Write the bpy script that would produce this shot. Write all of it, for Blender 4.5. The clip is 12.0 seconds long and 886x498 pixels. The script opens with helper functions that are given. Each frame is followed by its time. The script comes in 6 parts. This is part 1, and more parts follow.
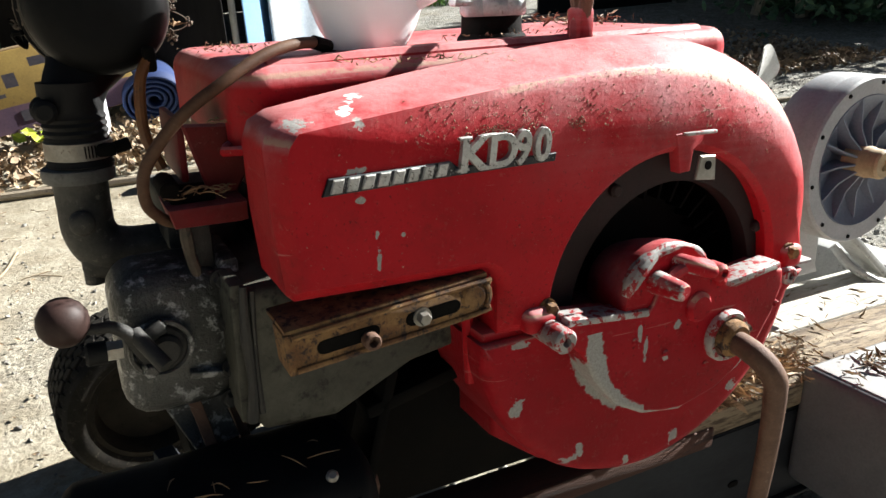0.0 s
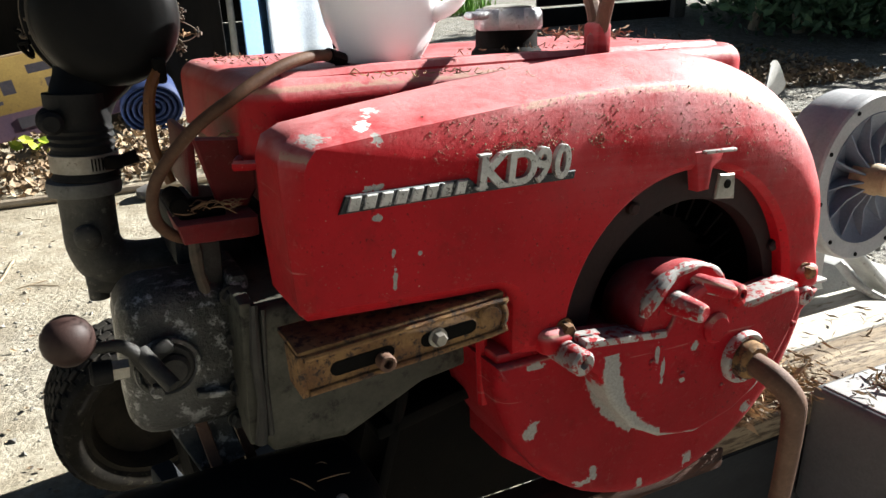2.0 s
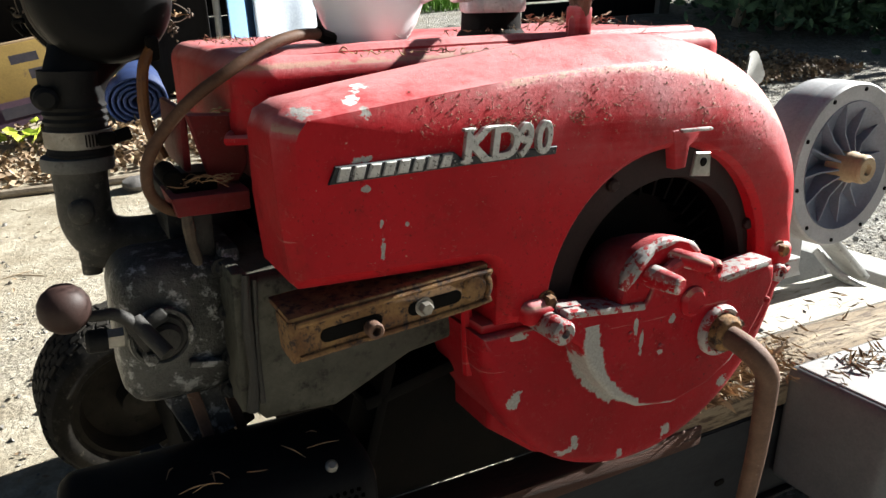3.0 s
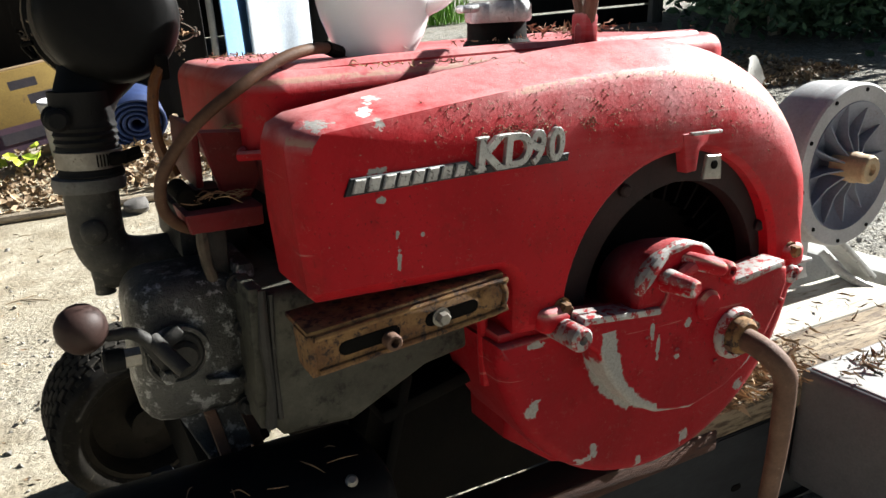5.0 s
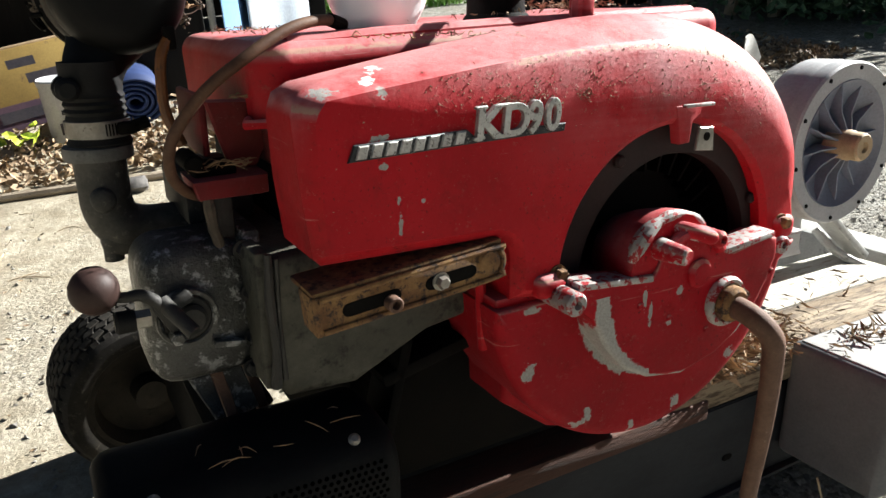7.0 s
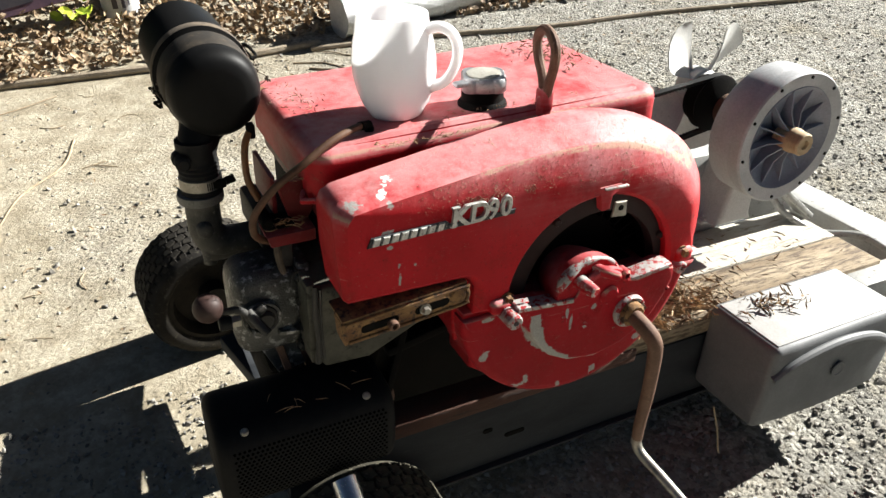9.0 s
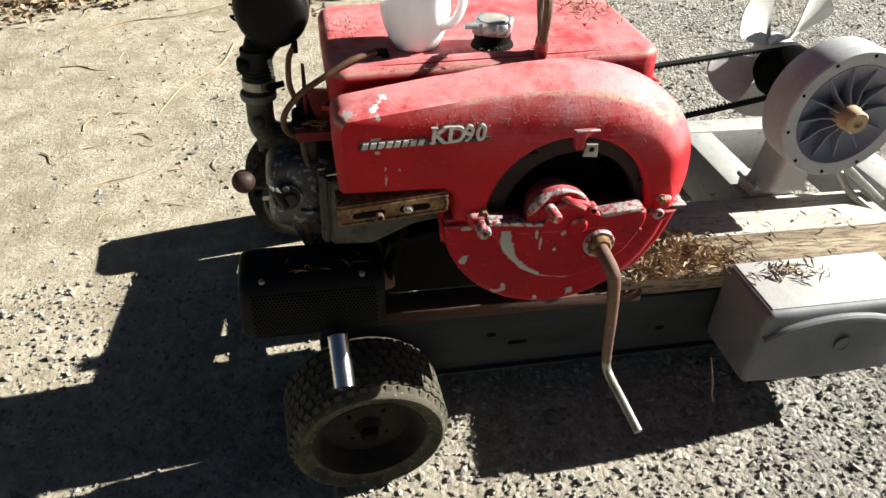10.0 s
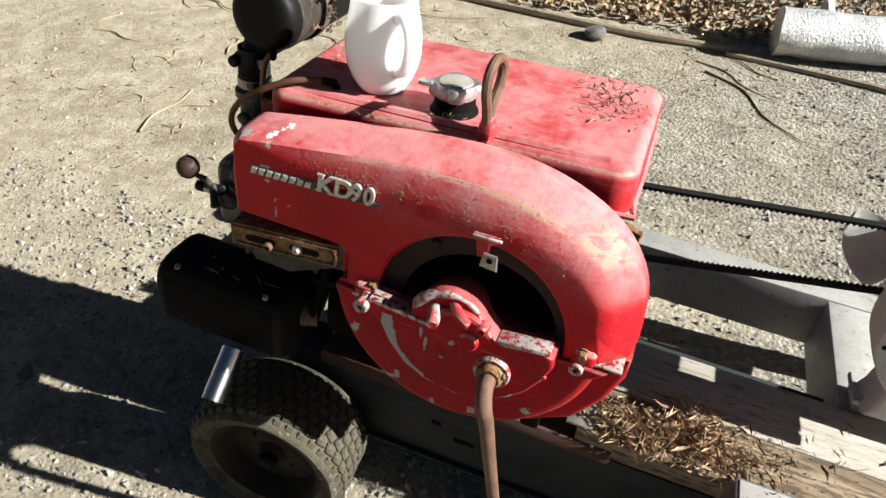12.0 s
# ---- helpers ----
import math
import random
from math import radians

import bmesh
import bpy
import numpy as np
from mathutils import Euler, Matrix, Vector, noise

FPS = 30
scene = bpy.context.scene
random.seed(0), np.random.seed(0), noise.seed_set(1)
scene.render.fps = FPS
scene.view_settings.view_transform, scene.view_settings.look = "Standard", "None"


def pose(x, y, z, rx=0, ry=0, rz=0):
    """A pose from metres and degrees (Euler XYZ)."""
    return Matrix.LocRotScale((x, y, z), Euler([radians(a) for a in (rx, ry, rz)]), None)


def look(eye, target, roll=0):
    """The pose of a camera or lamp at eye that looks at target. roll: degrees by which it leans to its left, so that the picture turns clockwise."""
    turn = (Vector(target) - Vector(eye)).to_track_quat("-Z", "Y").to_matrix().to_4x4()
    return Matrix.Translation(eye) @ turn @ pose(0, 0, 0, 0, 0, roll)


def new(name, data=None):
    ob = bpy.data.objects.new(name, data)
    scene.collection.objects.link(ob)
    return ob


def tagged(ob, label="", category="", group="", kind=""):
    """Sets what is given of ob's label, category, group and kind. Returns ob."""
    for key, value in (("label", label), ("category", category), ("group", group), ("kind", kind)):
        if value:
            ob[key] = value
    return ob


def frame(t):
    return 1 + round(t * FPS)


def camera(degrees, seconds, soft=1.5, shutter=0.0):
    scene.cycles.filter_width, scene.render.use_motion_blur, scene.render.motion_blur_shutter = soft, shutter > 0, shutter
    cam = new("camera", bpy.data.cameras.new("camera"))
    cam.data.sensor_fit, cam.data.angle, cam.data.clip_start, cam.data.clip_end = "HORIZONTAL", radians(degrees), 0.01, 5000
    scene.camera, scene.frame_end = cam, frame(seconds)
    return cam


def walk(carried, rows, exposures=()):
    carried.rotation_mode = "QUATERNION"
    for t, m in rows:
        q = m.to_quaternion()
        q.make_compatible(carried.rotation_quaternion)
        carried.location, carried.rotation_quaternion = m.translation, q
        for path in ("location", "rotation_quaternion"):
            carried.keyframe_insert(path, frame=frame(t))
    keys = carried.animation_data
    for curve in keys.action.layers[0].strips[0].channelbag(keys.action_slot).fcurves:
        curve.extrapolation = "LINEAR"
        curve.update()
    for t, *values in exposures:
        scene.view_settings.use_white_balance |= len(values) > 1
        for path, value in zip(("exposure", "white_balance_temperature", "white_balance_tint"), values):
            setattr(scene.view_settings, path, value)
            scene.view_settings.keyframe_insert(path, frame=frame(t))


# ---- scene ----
cam = camera(62.0, 12.0)
PATH = [
    (0, (-0.1, -0.459, 0.933), (0.57, 1.222, 0.081), -2.2),
    (0.5, (-0.101, -0.454, 0.934), (0.55, 1.235, 0.083), -1.9),
    (1, (-0.101, -0.456, 0.937), (0.558, 1.239, 0.104), -2.0),
    (1.5, (-0.108, -0.448, 0.934), (0.589, 1.238, 0.114), -1.4),
    (2, (-0.109, -0.439, 0.933), (0.579, 1.247, 0.107), -1.5),
    (2.5, (-0.111, -0.449, 0.928), (0.58, 1.235, 0.099), -1.9),
    (3, (-0.119, -0.462, 0.924), (0.602, 1.206, 0.089), -1.0),
    (3.2, (-0.134, -0.452, 0.931), (0.627, 1.186, 0.072), -0.9),
    (5, (-0.13, -0.457, 0.921), (0.599, 1.224, 0.12), -2.6),
    (5.5, (-0.135, -0.456, 0.919), (0.586, 1.23, 0.121), -2.7),
    (6, (-0.134, -0.456, 0.917), (0.588, 1.228, 0.114), -2.8),
    (6.5, (-0.135, -0.464, 0.915), (0.574, 1.213, 0.086), -2.9),
    (7, (-0.141, -0.477, 0.917), (0.584, 1.185, 0.074), -2.4),
    (7.5, (-0.169, -0.502, 0.922), (0.573, 1.155, 0.084), -0.9),
    (7.7, (-0.191, -0.504, 0.922), (0.532, 1.164, 0.087), -1.4),
    (9.3, (-0.122, -0.696, 1.29), (0.339, 0.775, 0.015), -1.2),
    (9.5, (-0.043, -0.738, 1.292), (0.259, 0.759, 0.0), -1.3),
    (10, (0.045, -0.867, 1.336), (0.161, 0.621, 0.005), -1.6),
    (10.5, (0.162, -0.958, 1.331), (0.048, 0.628, 0.118), -3.1),
    (11, (0.411, -0.952, 1.344), (0.059, 0.549, 0.069), -0.3),
    (11.5, (0.496, -0.798, 1.293), (0.004, 0.651, 0.006), 1.8),
    (12, (0.576, -0.625, 1.299), (-0.082, 0.771, 0.026), 0.9),
]
walk(cam, [(t, look(eye, target, roll)) for t, eye, target, roll in PATH], [(0.0, 1.74, 6150, 10), (7.5, 1.74, 6150, 10), (9.5, 1.62, 6350, 10), (10.5, 1.51, 6350, 10), (12.0, 1.34, 6350, 10)])

# ---------------------------------------------------------------- world, sun
SUN = Vector((1.78, 0.278, 1.0)).normalized()
world = bpy.data.worlds.new("world")
scene.world = world
world.use_nodes = True
wn = world.node_tree.nodes
sky = wn.new("ShaderNodeTexSky")
sky.sky_type, sky.sun_disc = "NISHITA", False
sky.sun_elevation, sky.sun_rotation = math.asin(SUN.z), math.atan2(SUN.x, SUN.y)
wn["Background"].inputs["Strength"].default_value = 0.0095
world.node_tree.links.new(sky.outputs[0], wn["Background"].inputs["Color"])
lamp = bpy.data.lights.new("sun", "SUN")
lamp.energy, lamp.angle, lamp.color = 5.0, radians(0.53), (1.0, 0.965, 0.88)
sun = new("sun", lamp)
sun.matrix_world = look((6, 1, 6), Vector((6, 1, 6)) - SUN)

# ---------------------------------------------------------------- materials


def nodes_of(name):
    m = bpy.data.materials.new(name)
    m.use_nodes = True
    return m, m.node_tree.nodes, m.node_tree.links, m.node_tree.nodes["Principled BSDF"]


def noise_node(n, l, coord, scale, detail=5.0, rough=0.6, seed=0.0):
    t = n.new("ShaderNodeTexNoise")
    t.noise_dimensions = "4D"
    t.inputs["Scale"].default_value, t.inputs["Detail"].default_value = scale, detail
    t.inputs["Roughness"].default_value, t.inputs["W"].default_value = rough, seed
    l.new(coord, t.inputs["Vector"])
    return t.outputs["Fac"]


def ramp(n, l, value, lo, hi):
    r = n.new("ShaderNodeMapRange")
    r.interpolation_type = "SMOOTHSTEP"
    r.inputs["From Min"].default_value, r.inputs["From Max"].default_value = lo, hi
    l.new(value, r.inputs["Value"])
    return r.outputs["Result"]


def maths(n, l, op, a, b=None, c=None):
    k = n.new("ShaderNodeMath")
    k.operation = op
    for i, v in enumerate((a, b, c)):
        if v is None:
            continue
        if isinstance(v, (int, float)):
            k.inputs[i].default_value = v
        else:
            l.new(v, k.inputs[i])
    return k.outputs[0]


def mixed(n, l, fac, a, b):
    k = n.new("ShaderNodeMix")
    k.data_type = "RGBA"
    if isinstance(fac, (int, float)):
        k.inputs["Factor"].default_value = fac
    else:
        l.new(fac, k.inputs["Factor"])
    for i, v in ((6, a), (7, b)):
        if isinstance(v, tuple):
            k.inputs[i].default_value = (*v, 1)
        else:
            l.new(v, k.inputs[i])
    return k.outputs[2]


def surface(name, base, second, third=None, scale=8.0, fine=120.0, spot=(0.62, 0.7), rough=(0.5, 0.8), metal=0.0,
            bump=0.15, dist=0.002, stretch=None, spec=0.5, seed=0.0, grain=0.7):
    """Two colours that blend in large patches, a third in fine spots, roughness that varies, fine relief."""
    m, n, l, b = nodes_of(name)
    tc = n.new("ShaderNodeTexCoord")
    co = tc.outputs["Object"]
    if stretch:
        mp = n.new("ShaderNodeMapping")
        mp.inputs["Scale"].default_value = stretch
        l.new(co, mp.inputs["Vector"])
        co = mp.outputs[0]
    big = noise_node(n, l, co, scale, 6, 0.65, seed)
    small = noise_node(n, l, co, fine, 4, 0.7, seed + 3)
    col = mixed(n, l, ramp(n, l, big, 0.35, 0.65), base, second)
    if third:
        mid = noise_node(n, l, co, scale * 4, 6, 0.75, seed + 7)
        col = mixed(n, l, ramp(n, l, mid, *spot), col, third)
    hsv = n.new("ShaderNodeHueSaturation")
    l.new(maths(n, l, "MULTIPLY_ADD", small, grain, 1.0 - grain / 2), hsv.inputs["Value"])
    l.new(col, hsv.inputs["Color"])
    l.new(hsv.outputs[0], b.inputs["Base Color"])
    rr = n.new("ShaderNodeMapRange")
    rr.inputs["To Min"].default_value, rr.inputs["To Max"].default_value = rough
    l.new(big, rr.inputs["Value"])
    l.new(rr.outputs[0], b.inputs["Roughness"])
    b.inputs["Metallic"].default_value = metal
    b.inputs["Specular IOR Level"].default_value = spec
    bp = n.new("ShaderNodeBump")
    bp.inputs["Strength"].default_value, bp.inputs["Distance"].default_value = bump, dist
    l.new(maths(n, l, "ADD", small, big), bp.inputs["Height"])
    l.new(bp.outputs[0], b.inputs["Normal"])
    return m


def red_paint(name, chips=0.70, dust=0.5, arcs=(), spots=(), wear=0.85, gloss=0.20, tone=1.0, drops=(), bloom=0.0, grime_most=0.42, film_most=0.25, film_from=0.48):
    """Old red enamel: faded, dusty and pale with sun glare on top, grime, chips down to grey primer; arcs: (x, z,
    radius, half width, from angle, to angle) worn bare.
    """
    m, n, l, b = nodes_of(name)
    co = n.new("ShaderNodeTexCoord").outputs["Object"]
    big = noise_node(n, l, co, 7, 6, 0.6)
    mid = noise_node(n, l, co, 38, 8, 0.72, 2)
    fine = noise_node(n, l, co, 420, 5, 0.75, 5)
    grit = noise_node(n, l, co, 150, 6, 0.8, 9)
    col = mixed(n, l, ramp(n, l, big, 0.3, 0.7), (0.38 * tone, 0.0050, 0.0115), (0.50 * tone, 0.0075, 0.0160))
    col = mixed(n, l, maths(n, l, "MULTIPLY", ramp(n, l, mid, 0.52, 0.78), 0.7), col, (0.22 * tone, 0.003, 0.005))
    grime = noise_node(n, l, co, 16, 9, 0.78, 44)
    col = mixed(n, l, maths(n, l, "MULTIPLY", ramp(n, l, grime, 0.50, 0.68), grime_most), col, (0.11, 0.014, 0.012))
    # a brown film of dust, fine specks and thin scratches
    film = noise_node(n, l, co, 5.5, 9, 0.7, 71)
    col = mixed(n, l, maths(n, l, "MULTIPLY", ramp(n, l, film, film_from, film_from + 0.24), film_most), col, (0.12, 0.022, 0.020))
    speck = noise_node(n, l, co, 640, 3, 0.6, 75)
    specks = maths(n, l, "MULTIPLY", ramp(n, l, speck, 0.645, 0.68), ramp(n, l, mid, 0.46, 0.62))
    col = mixed(n, l, maths(n, l, "MULTIPLY", specks, 0.50), col, (0.50, 0.34, 0.26))
    pits = maths(n, l, "MULTIPLY", ramp(n, l, noise_node(n, l, co, 260, 4, 0.75, 93), 0.585, 0.64), ramp(n, l, big, 0.38, 0.56))
    col = mixed(n, l, maths(n, l, "MULTIPLY", pits, 0.85), col, (0.07, 0.008, 0.008))
    mp = n.new("ShaderNodeMapping")
    mp.inputs["Rotation"].default_value = (0, radians(8), 0)
    mp.inputs["Scale"].default_value = (9, 9, 230)
    l.new(co, mp.inputs["Vector"])
    scratch = noise_node(n, l, mp.outputs[0], 1.0, 4, 0.6, 81)
    col = mixed(n, l, maths(n, l, "MULTIPLY", ramp(n, l, scratch, 0.675, 0.70), 0.6), col, (0.46, 0.20, 0.17))
    # faded, chalky patches and dust that lies on what faces up; their pale pink also holds sun glare
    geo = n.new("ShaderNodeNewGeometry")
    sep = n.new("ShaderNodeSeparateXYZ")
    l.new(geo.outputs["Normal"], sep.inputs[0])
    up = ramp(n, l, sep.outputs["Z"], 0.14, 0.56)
    chalk_glare = maths(n, l, "MULTIPLY", up, ramp(n, l, maths(n, l, "ADD", maths(n, l, "MULTIPLY", big, 0.6), maths(n, l, "MULTIPLY", mid, 0.6)), 0.38, 0.72))
    col = mixed(n, l, maths(n, l, "MULTIPLY", chalk_glare, dust), col, (0.64, 0.36, 0.36))
    # paler pink in wide soft patches on the upper half, stronger to the right
    where = n.new("ShaderNodeSeparateXYZ")
    l.new(co, where.inputs[0])
    cloud = noise_node(n, l, co, 9, 5, 0.62, 17)
    side = maths(n, l, "MULTIPLY", ramp(n, l, where.outputs["Z"], 0.69, 0.81), ramp(n, l, where.outputs["X"], 0.10, 0.34))
    faded = maths(n, l, "MULTIPLY", side, ramp(n, l, maths(n, l, "MULTIPLY_ADD", scratch, 0.18, maths(n, l, "MULTIPLY", cloud, 0.85)), 0.42, 0.66))
    col = mixed(n, l, maths(n, l, "MULTIPLY", faded, bloom), col, (0.58, 0.30, 0.32))
    # paint rubbed thin along the crease, down to a tan undercoat
    crease = maths(n, l, "MULTIPLY", ramp(n, l, sep.outputs["Z"], 0.46, 0.54), ramp(n, l, sep.outputs["Z"], 0.78, 0.66))
    crease = maths(n, l, "MULTIPLY", crease, ramp(n, l, sep.outputs["Y"], -0.22, -0.42))
    rub = noise_node(n, l, co, 62, 9, 0.8, 52)
    rubbed = maths(n, l, "MULTIPLY", crease, ramp(n, l, maths(n, l, "MULTIPLY_ADD", scratch, 0.35, maths(n, l, "MULTIPLY", rub, 0.75)), 0.505, 0.565))
    col = mixed(n, l, maths(n, l, "MULTIPLY", rubbed, wear), col, (0.50, 0.31, 0.23))
    # dirt grains
    pos = n.new("ShaderNodeSeparateXYZ")
    l.new(co, pos.inputs[0])
    band = maths(n, l, "MULTIPLY", ramp(n, l, pos.outputs["Z"], 0.745, 0.795), ramp(n, l, pos.outputs["X"], 0.02, 0.12))
    crust = noise_node(n, l, co, 95, 9, 0.85, 31)
    dirt = maths(n, l, "MULTIPLY", ramp(n, l, grit, 0.57, 0.62), ramp(n, l, mid, 0.44, 0.58))
    dirt = maths(n, l, "MULTIPLY", dirt, maths(n, l, "MULTIPLY_ADD", band, 0.75, 0.25))
    dirt = maths(n, l, "MAXIMUM", dirt, maths(n, l, "MULTIPLY", band, ramp(n, l, crust, 0.635, 0.67)))
    col = mixed(n, l, maths(n, l, "MULTIPLY", dirt, 0.8), col, (0.27, 0.19, 0.13))
    scr = noise_node(n, l, co, 26, 10, 0.8, 21)
    chip = ramp(n, l, scr, chips, chips + 0.012)
    ragged = noise_node(n, l, co, 105, 5, 0.7, 61)
    for x, z, r, w, a0, a1 in arcs:
        dx, dz = maths(n, l, "SUBTRACT", pos.outputs["X"], x), maths(n, l, "SUBTRACT", pos.outputs["Z"], z)
        far = maths(n, l, "SQRT", maths(n, l, "ADD", maths(n, l, "MULTIPLY", dx, dx), maths(n, l, "MULTIPLY", dz, dz)))
        off = maths(n, l, "ABSOLUTE", maths(n, l, "SUBTRACT", far, r))
        off = maths(n, l, "ADD", off, maths(n, l, "MULTIPLY_ADD", maths(n, l, "SUBTRACT", ragged, 0.5), 1.5 * w, maths(n, l, "MULTIPLY", maths(n, l, "SUBTRACT", mid, 0.5), 1.4 * w)))
        ang = maths(n, l, "ARCTAN2", dz, dx)
        within = maths(n, l, "MULTIPLY", maths(n, l, "GREATER_THAN", ang, radians(a0)), maths(n, l, "LESS_THAN", ang, radians(a1)))
        chip = maths(n, l, "MAXIMUM", chip, maths(n, l, "MULTIPLY", within, ramp(n, l, off, w, w * 0.8)))
    for x, y, z, rx, ry, rz in spots:
        off = [maths(n, l, "DIVIDE", maths(n, l, "SUBTRACT", pos.outputs[a], c), r) for a, c, r in (("X", x, rx), ("Y", y, ry), ("Z", z, rz))]
        far = maths(n, l, "SQRT", maths(n, l, "ADD", maths(n, l, "MULTIPLY", off[0], off[0]), maths(n, l, "ADD", maths(n, l, "MULTIPLY", off[1], off[1]), maths(n, l, "MULTIPLY", off[2], off[2]))))
        far = maths(n, l, "ADD", far, maths(n, l, "MULTIPLY_ADD", maths(n, l, "SUBTRACT", ragged, 0.5), 4.6, maths(n, l, "MULTIPLY", maths(n, l, "SUBTRACT", mid, 0.5), 1.6)))
        chip = maths(n, l, "MAXIMUM", chip, ramp(n, l, far, 1.0, 0.93))
    col = mixed(n, l, chip, col, mixed(n, l, ramp(n, l, fine, 0.3, 0.7), (0.30, 0.29, 0.27), (0.46, 0.45, 0.42)))
    for x, y, z, r in drops:
        off = [maths(n, l, "MULTIPLY", maths(n, l, "SUBTRACT", pos.outputs[a], c), f) for a, c, f in (("X", x, 1), ("Y", y, 0.8), ("Z", z, 0.8))]
        far = maths(n, l, "SQRT", maths(n, l, "ADD", maths(n, l, "MULTIPLY", off[0], off[0]), maths(n, l, "ADD", maths(n, l, "MULTIPLY", off[1], off[1]), maths(n, l, "MULTIPLY", off[2], off[2]))))
        far = maths(n, l, "ADD", far, maths(n, l, "MULTIPLY_ADD", maths(n, l, "SUBTRACT", ragged, 0.5), 3.2 * r, maths(n, l, "MULTIPLY", maths(n, l, "SUBTRACT", mid, 0.5), 1.8 * r)))
        col = mixed(n, l, ramp(n, l, far, r, r * 0.85), col, (0.80, 0.79, 0.75))
    l.new(col, b.inputs["Base Color"])
    rr = maths(n, l, "MULTIPLY_ADD", mid, 0.35, 0.34)
    rr = maths(n, l, "MAXIMUM", rr, maths(n, l, "MULTIPLY", maths(n, l, "MAXIMUM", dirt, chip), 0.75))
    rr = maths(n, l, "MAXIMUM", rr, maths(n, l, "MULTIPLY", chalk_glare, 0.62))
    l.new(rr, b.inputs["Roughness"])
    b.inputs["Specular IOR Level"].default_value = gloss
    b.inputs["Sheen Weight"].default_value, b.inputs["Sheen Roughness"].default_value, b.inputs["Sheen Tint"].default_value = 0.05, 0.4, (1, 0.86, 0.80, 1)
    bp = n.new("ShaderNodeBump")
    bp.inputs["Strength"].default_value, bp.inputs["Distance"].default_value = 0.45, 0.0020
    h = maths(n, l, "ADD", maths(n, l, "MULTIPLY", grit, 0.5), maths(n, l, "MULTIPLY", dirt, 0.6))
    l.new(maths(n, l, "SUBTRACT", maths(n, l, "ADD", h, mid), chip), bp.inputs["Height"])
    l.new(bp.outputs[0], b.inputs["Normal"])
    return m


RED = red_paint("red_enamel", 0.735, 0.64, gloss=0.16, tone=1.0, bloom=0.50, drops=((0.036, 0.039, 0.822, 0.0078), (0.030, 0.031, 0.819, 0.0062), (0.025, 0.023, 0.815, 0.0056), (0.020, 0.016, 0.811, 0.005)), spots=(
    (0.027, 0.008, 0.803, 0.0045, 0.02, 0.004), (-0.016, 0.008, 0.806, 0.010, 0.012, 0.0045),
    (0.037, 0.0, 0.706, 0.0018, 0.05, 0.009), (0.036, 0.0, 0.724, 0.0015, 0.05, 0.0035), (0.056, 0, 0.722, 0.0016, 0.05, 0.0016), (0.024, 0, 0.772, 0.006, 0.05, 0.0025), (0.024, 0, 0.751, 0.004, 0.05, 0.002)))
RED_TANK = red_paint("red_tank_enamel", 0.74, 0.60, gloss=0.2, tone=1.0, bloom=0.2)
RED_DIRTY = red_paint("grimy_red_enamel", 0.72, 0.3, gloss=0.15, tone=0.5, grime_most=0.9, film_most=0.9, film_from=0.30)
# tone 0.8 puts the shade of the lower front into these reds
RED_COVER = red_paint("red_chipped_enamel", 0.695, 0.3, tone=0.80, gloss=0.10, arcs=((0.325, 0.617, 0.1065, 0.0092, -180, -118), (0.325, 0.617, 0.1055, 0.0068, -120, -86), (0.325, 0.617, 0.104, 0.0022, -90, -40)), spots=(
    (0.160, 0.004, 0.548, 0.006, 0.03, 0.010), (0.220, 0.01, 0.476, 0.010, 0.03, 0.005), (0.232, 0.01, 0.484, 0.004, 0.03, 0.008), (0.352, 0.01, 0.462, 0.006, 0.03, 0.007), (0.163, 0.004, 0.607, 0.008, 0.03, 0.004),
    (0.268, -0.024, 0.608, 0.0022, 0.01, 0.012), (0.276, -0.024, 0.590, 0.0022, 0.01, 0.012), (0.300, -0.024, 0.575, 0.003, 0.01, 0.003), (0.312, -0.024, 0.604, 0.004, 0.01, 0.004), (0.425, 0.01, 0.50, 0.007, 0.03, 0.006), (0.29, 0.0, 0.455, 0.004, 0.03, 0.006)))
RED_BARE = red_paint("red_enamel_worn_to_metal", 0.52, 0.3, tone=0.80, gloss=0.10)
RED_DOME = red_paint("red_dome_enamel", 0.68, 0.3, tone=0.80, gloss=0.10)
BARE = surface("bare_worn_metal", (0.44, 0.43, 0.41), (0.28, 0.27, 0.26), (0.30, 0.010, 0.014), 30, 300, (0.51, 0.54), (0.4, 0.65), 0.2, 0.25)
# near-black iron: deep shade under and inside the engine is put into it
DARK_IRON = surface("shaded_oily_iron", (0.0035, 0.0033, 0.003), (0.007, 0.006, 0.005), (0.022, 0.016, 0.012), 20, 260, (0.62, 0.72), (0.6, 0.9), 0.0, 0.3, spec=0.08)
RING = surface("brown_painted_ring", (0.020, 0.012, 0.012), (0.030, 0.017, 0.016), (0.07, 0.042, 0.036), 25, 300, (0.64, 0.74), (0.5, 0.75), 0.0, 0.2, spec=0.2)
RUST = surface("rust", (0.13, 0.058, 0.022), (0.30, 0.17, 0.065), (0.045, 0.027, 0.020), 30, 330, (0.49, 0.60), (0.75, 0.95), 0.0, 0.5, 0.003)
RUST_PIPE = surface("rusty_bar", (0.105, 0.052, 0.032), (0.16, 0.088, 0.056), (0.28, 0.21, 0.16), 40, 400, (0.6, 0.72), (0.6, 0.85), 0.1, 0.4)
STEEL = surface("worn_steel", (0.42, 0.41, 0.40), (0.55, 0.54, 0.52), (0.30, 0.22, 0.16), 50, 500, (0.66, 0.74), (0.25, 0.5), 0.8, 0.15)
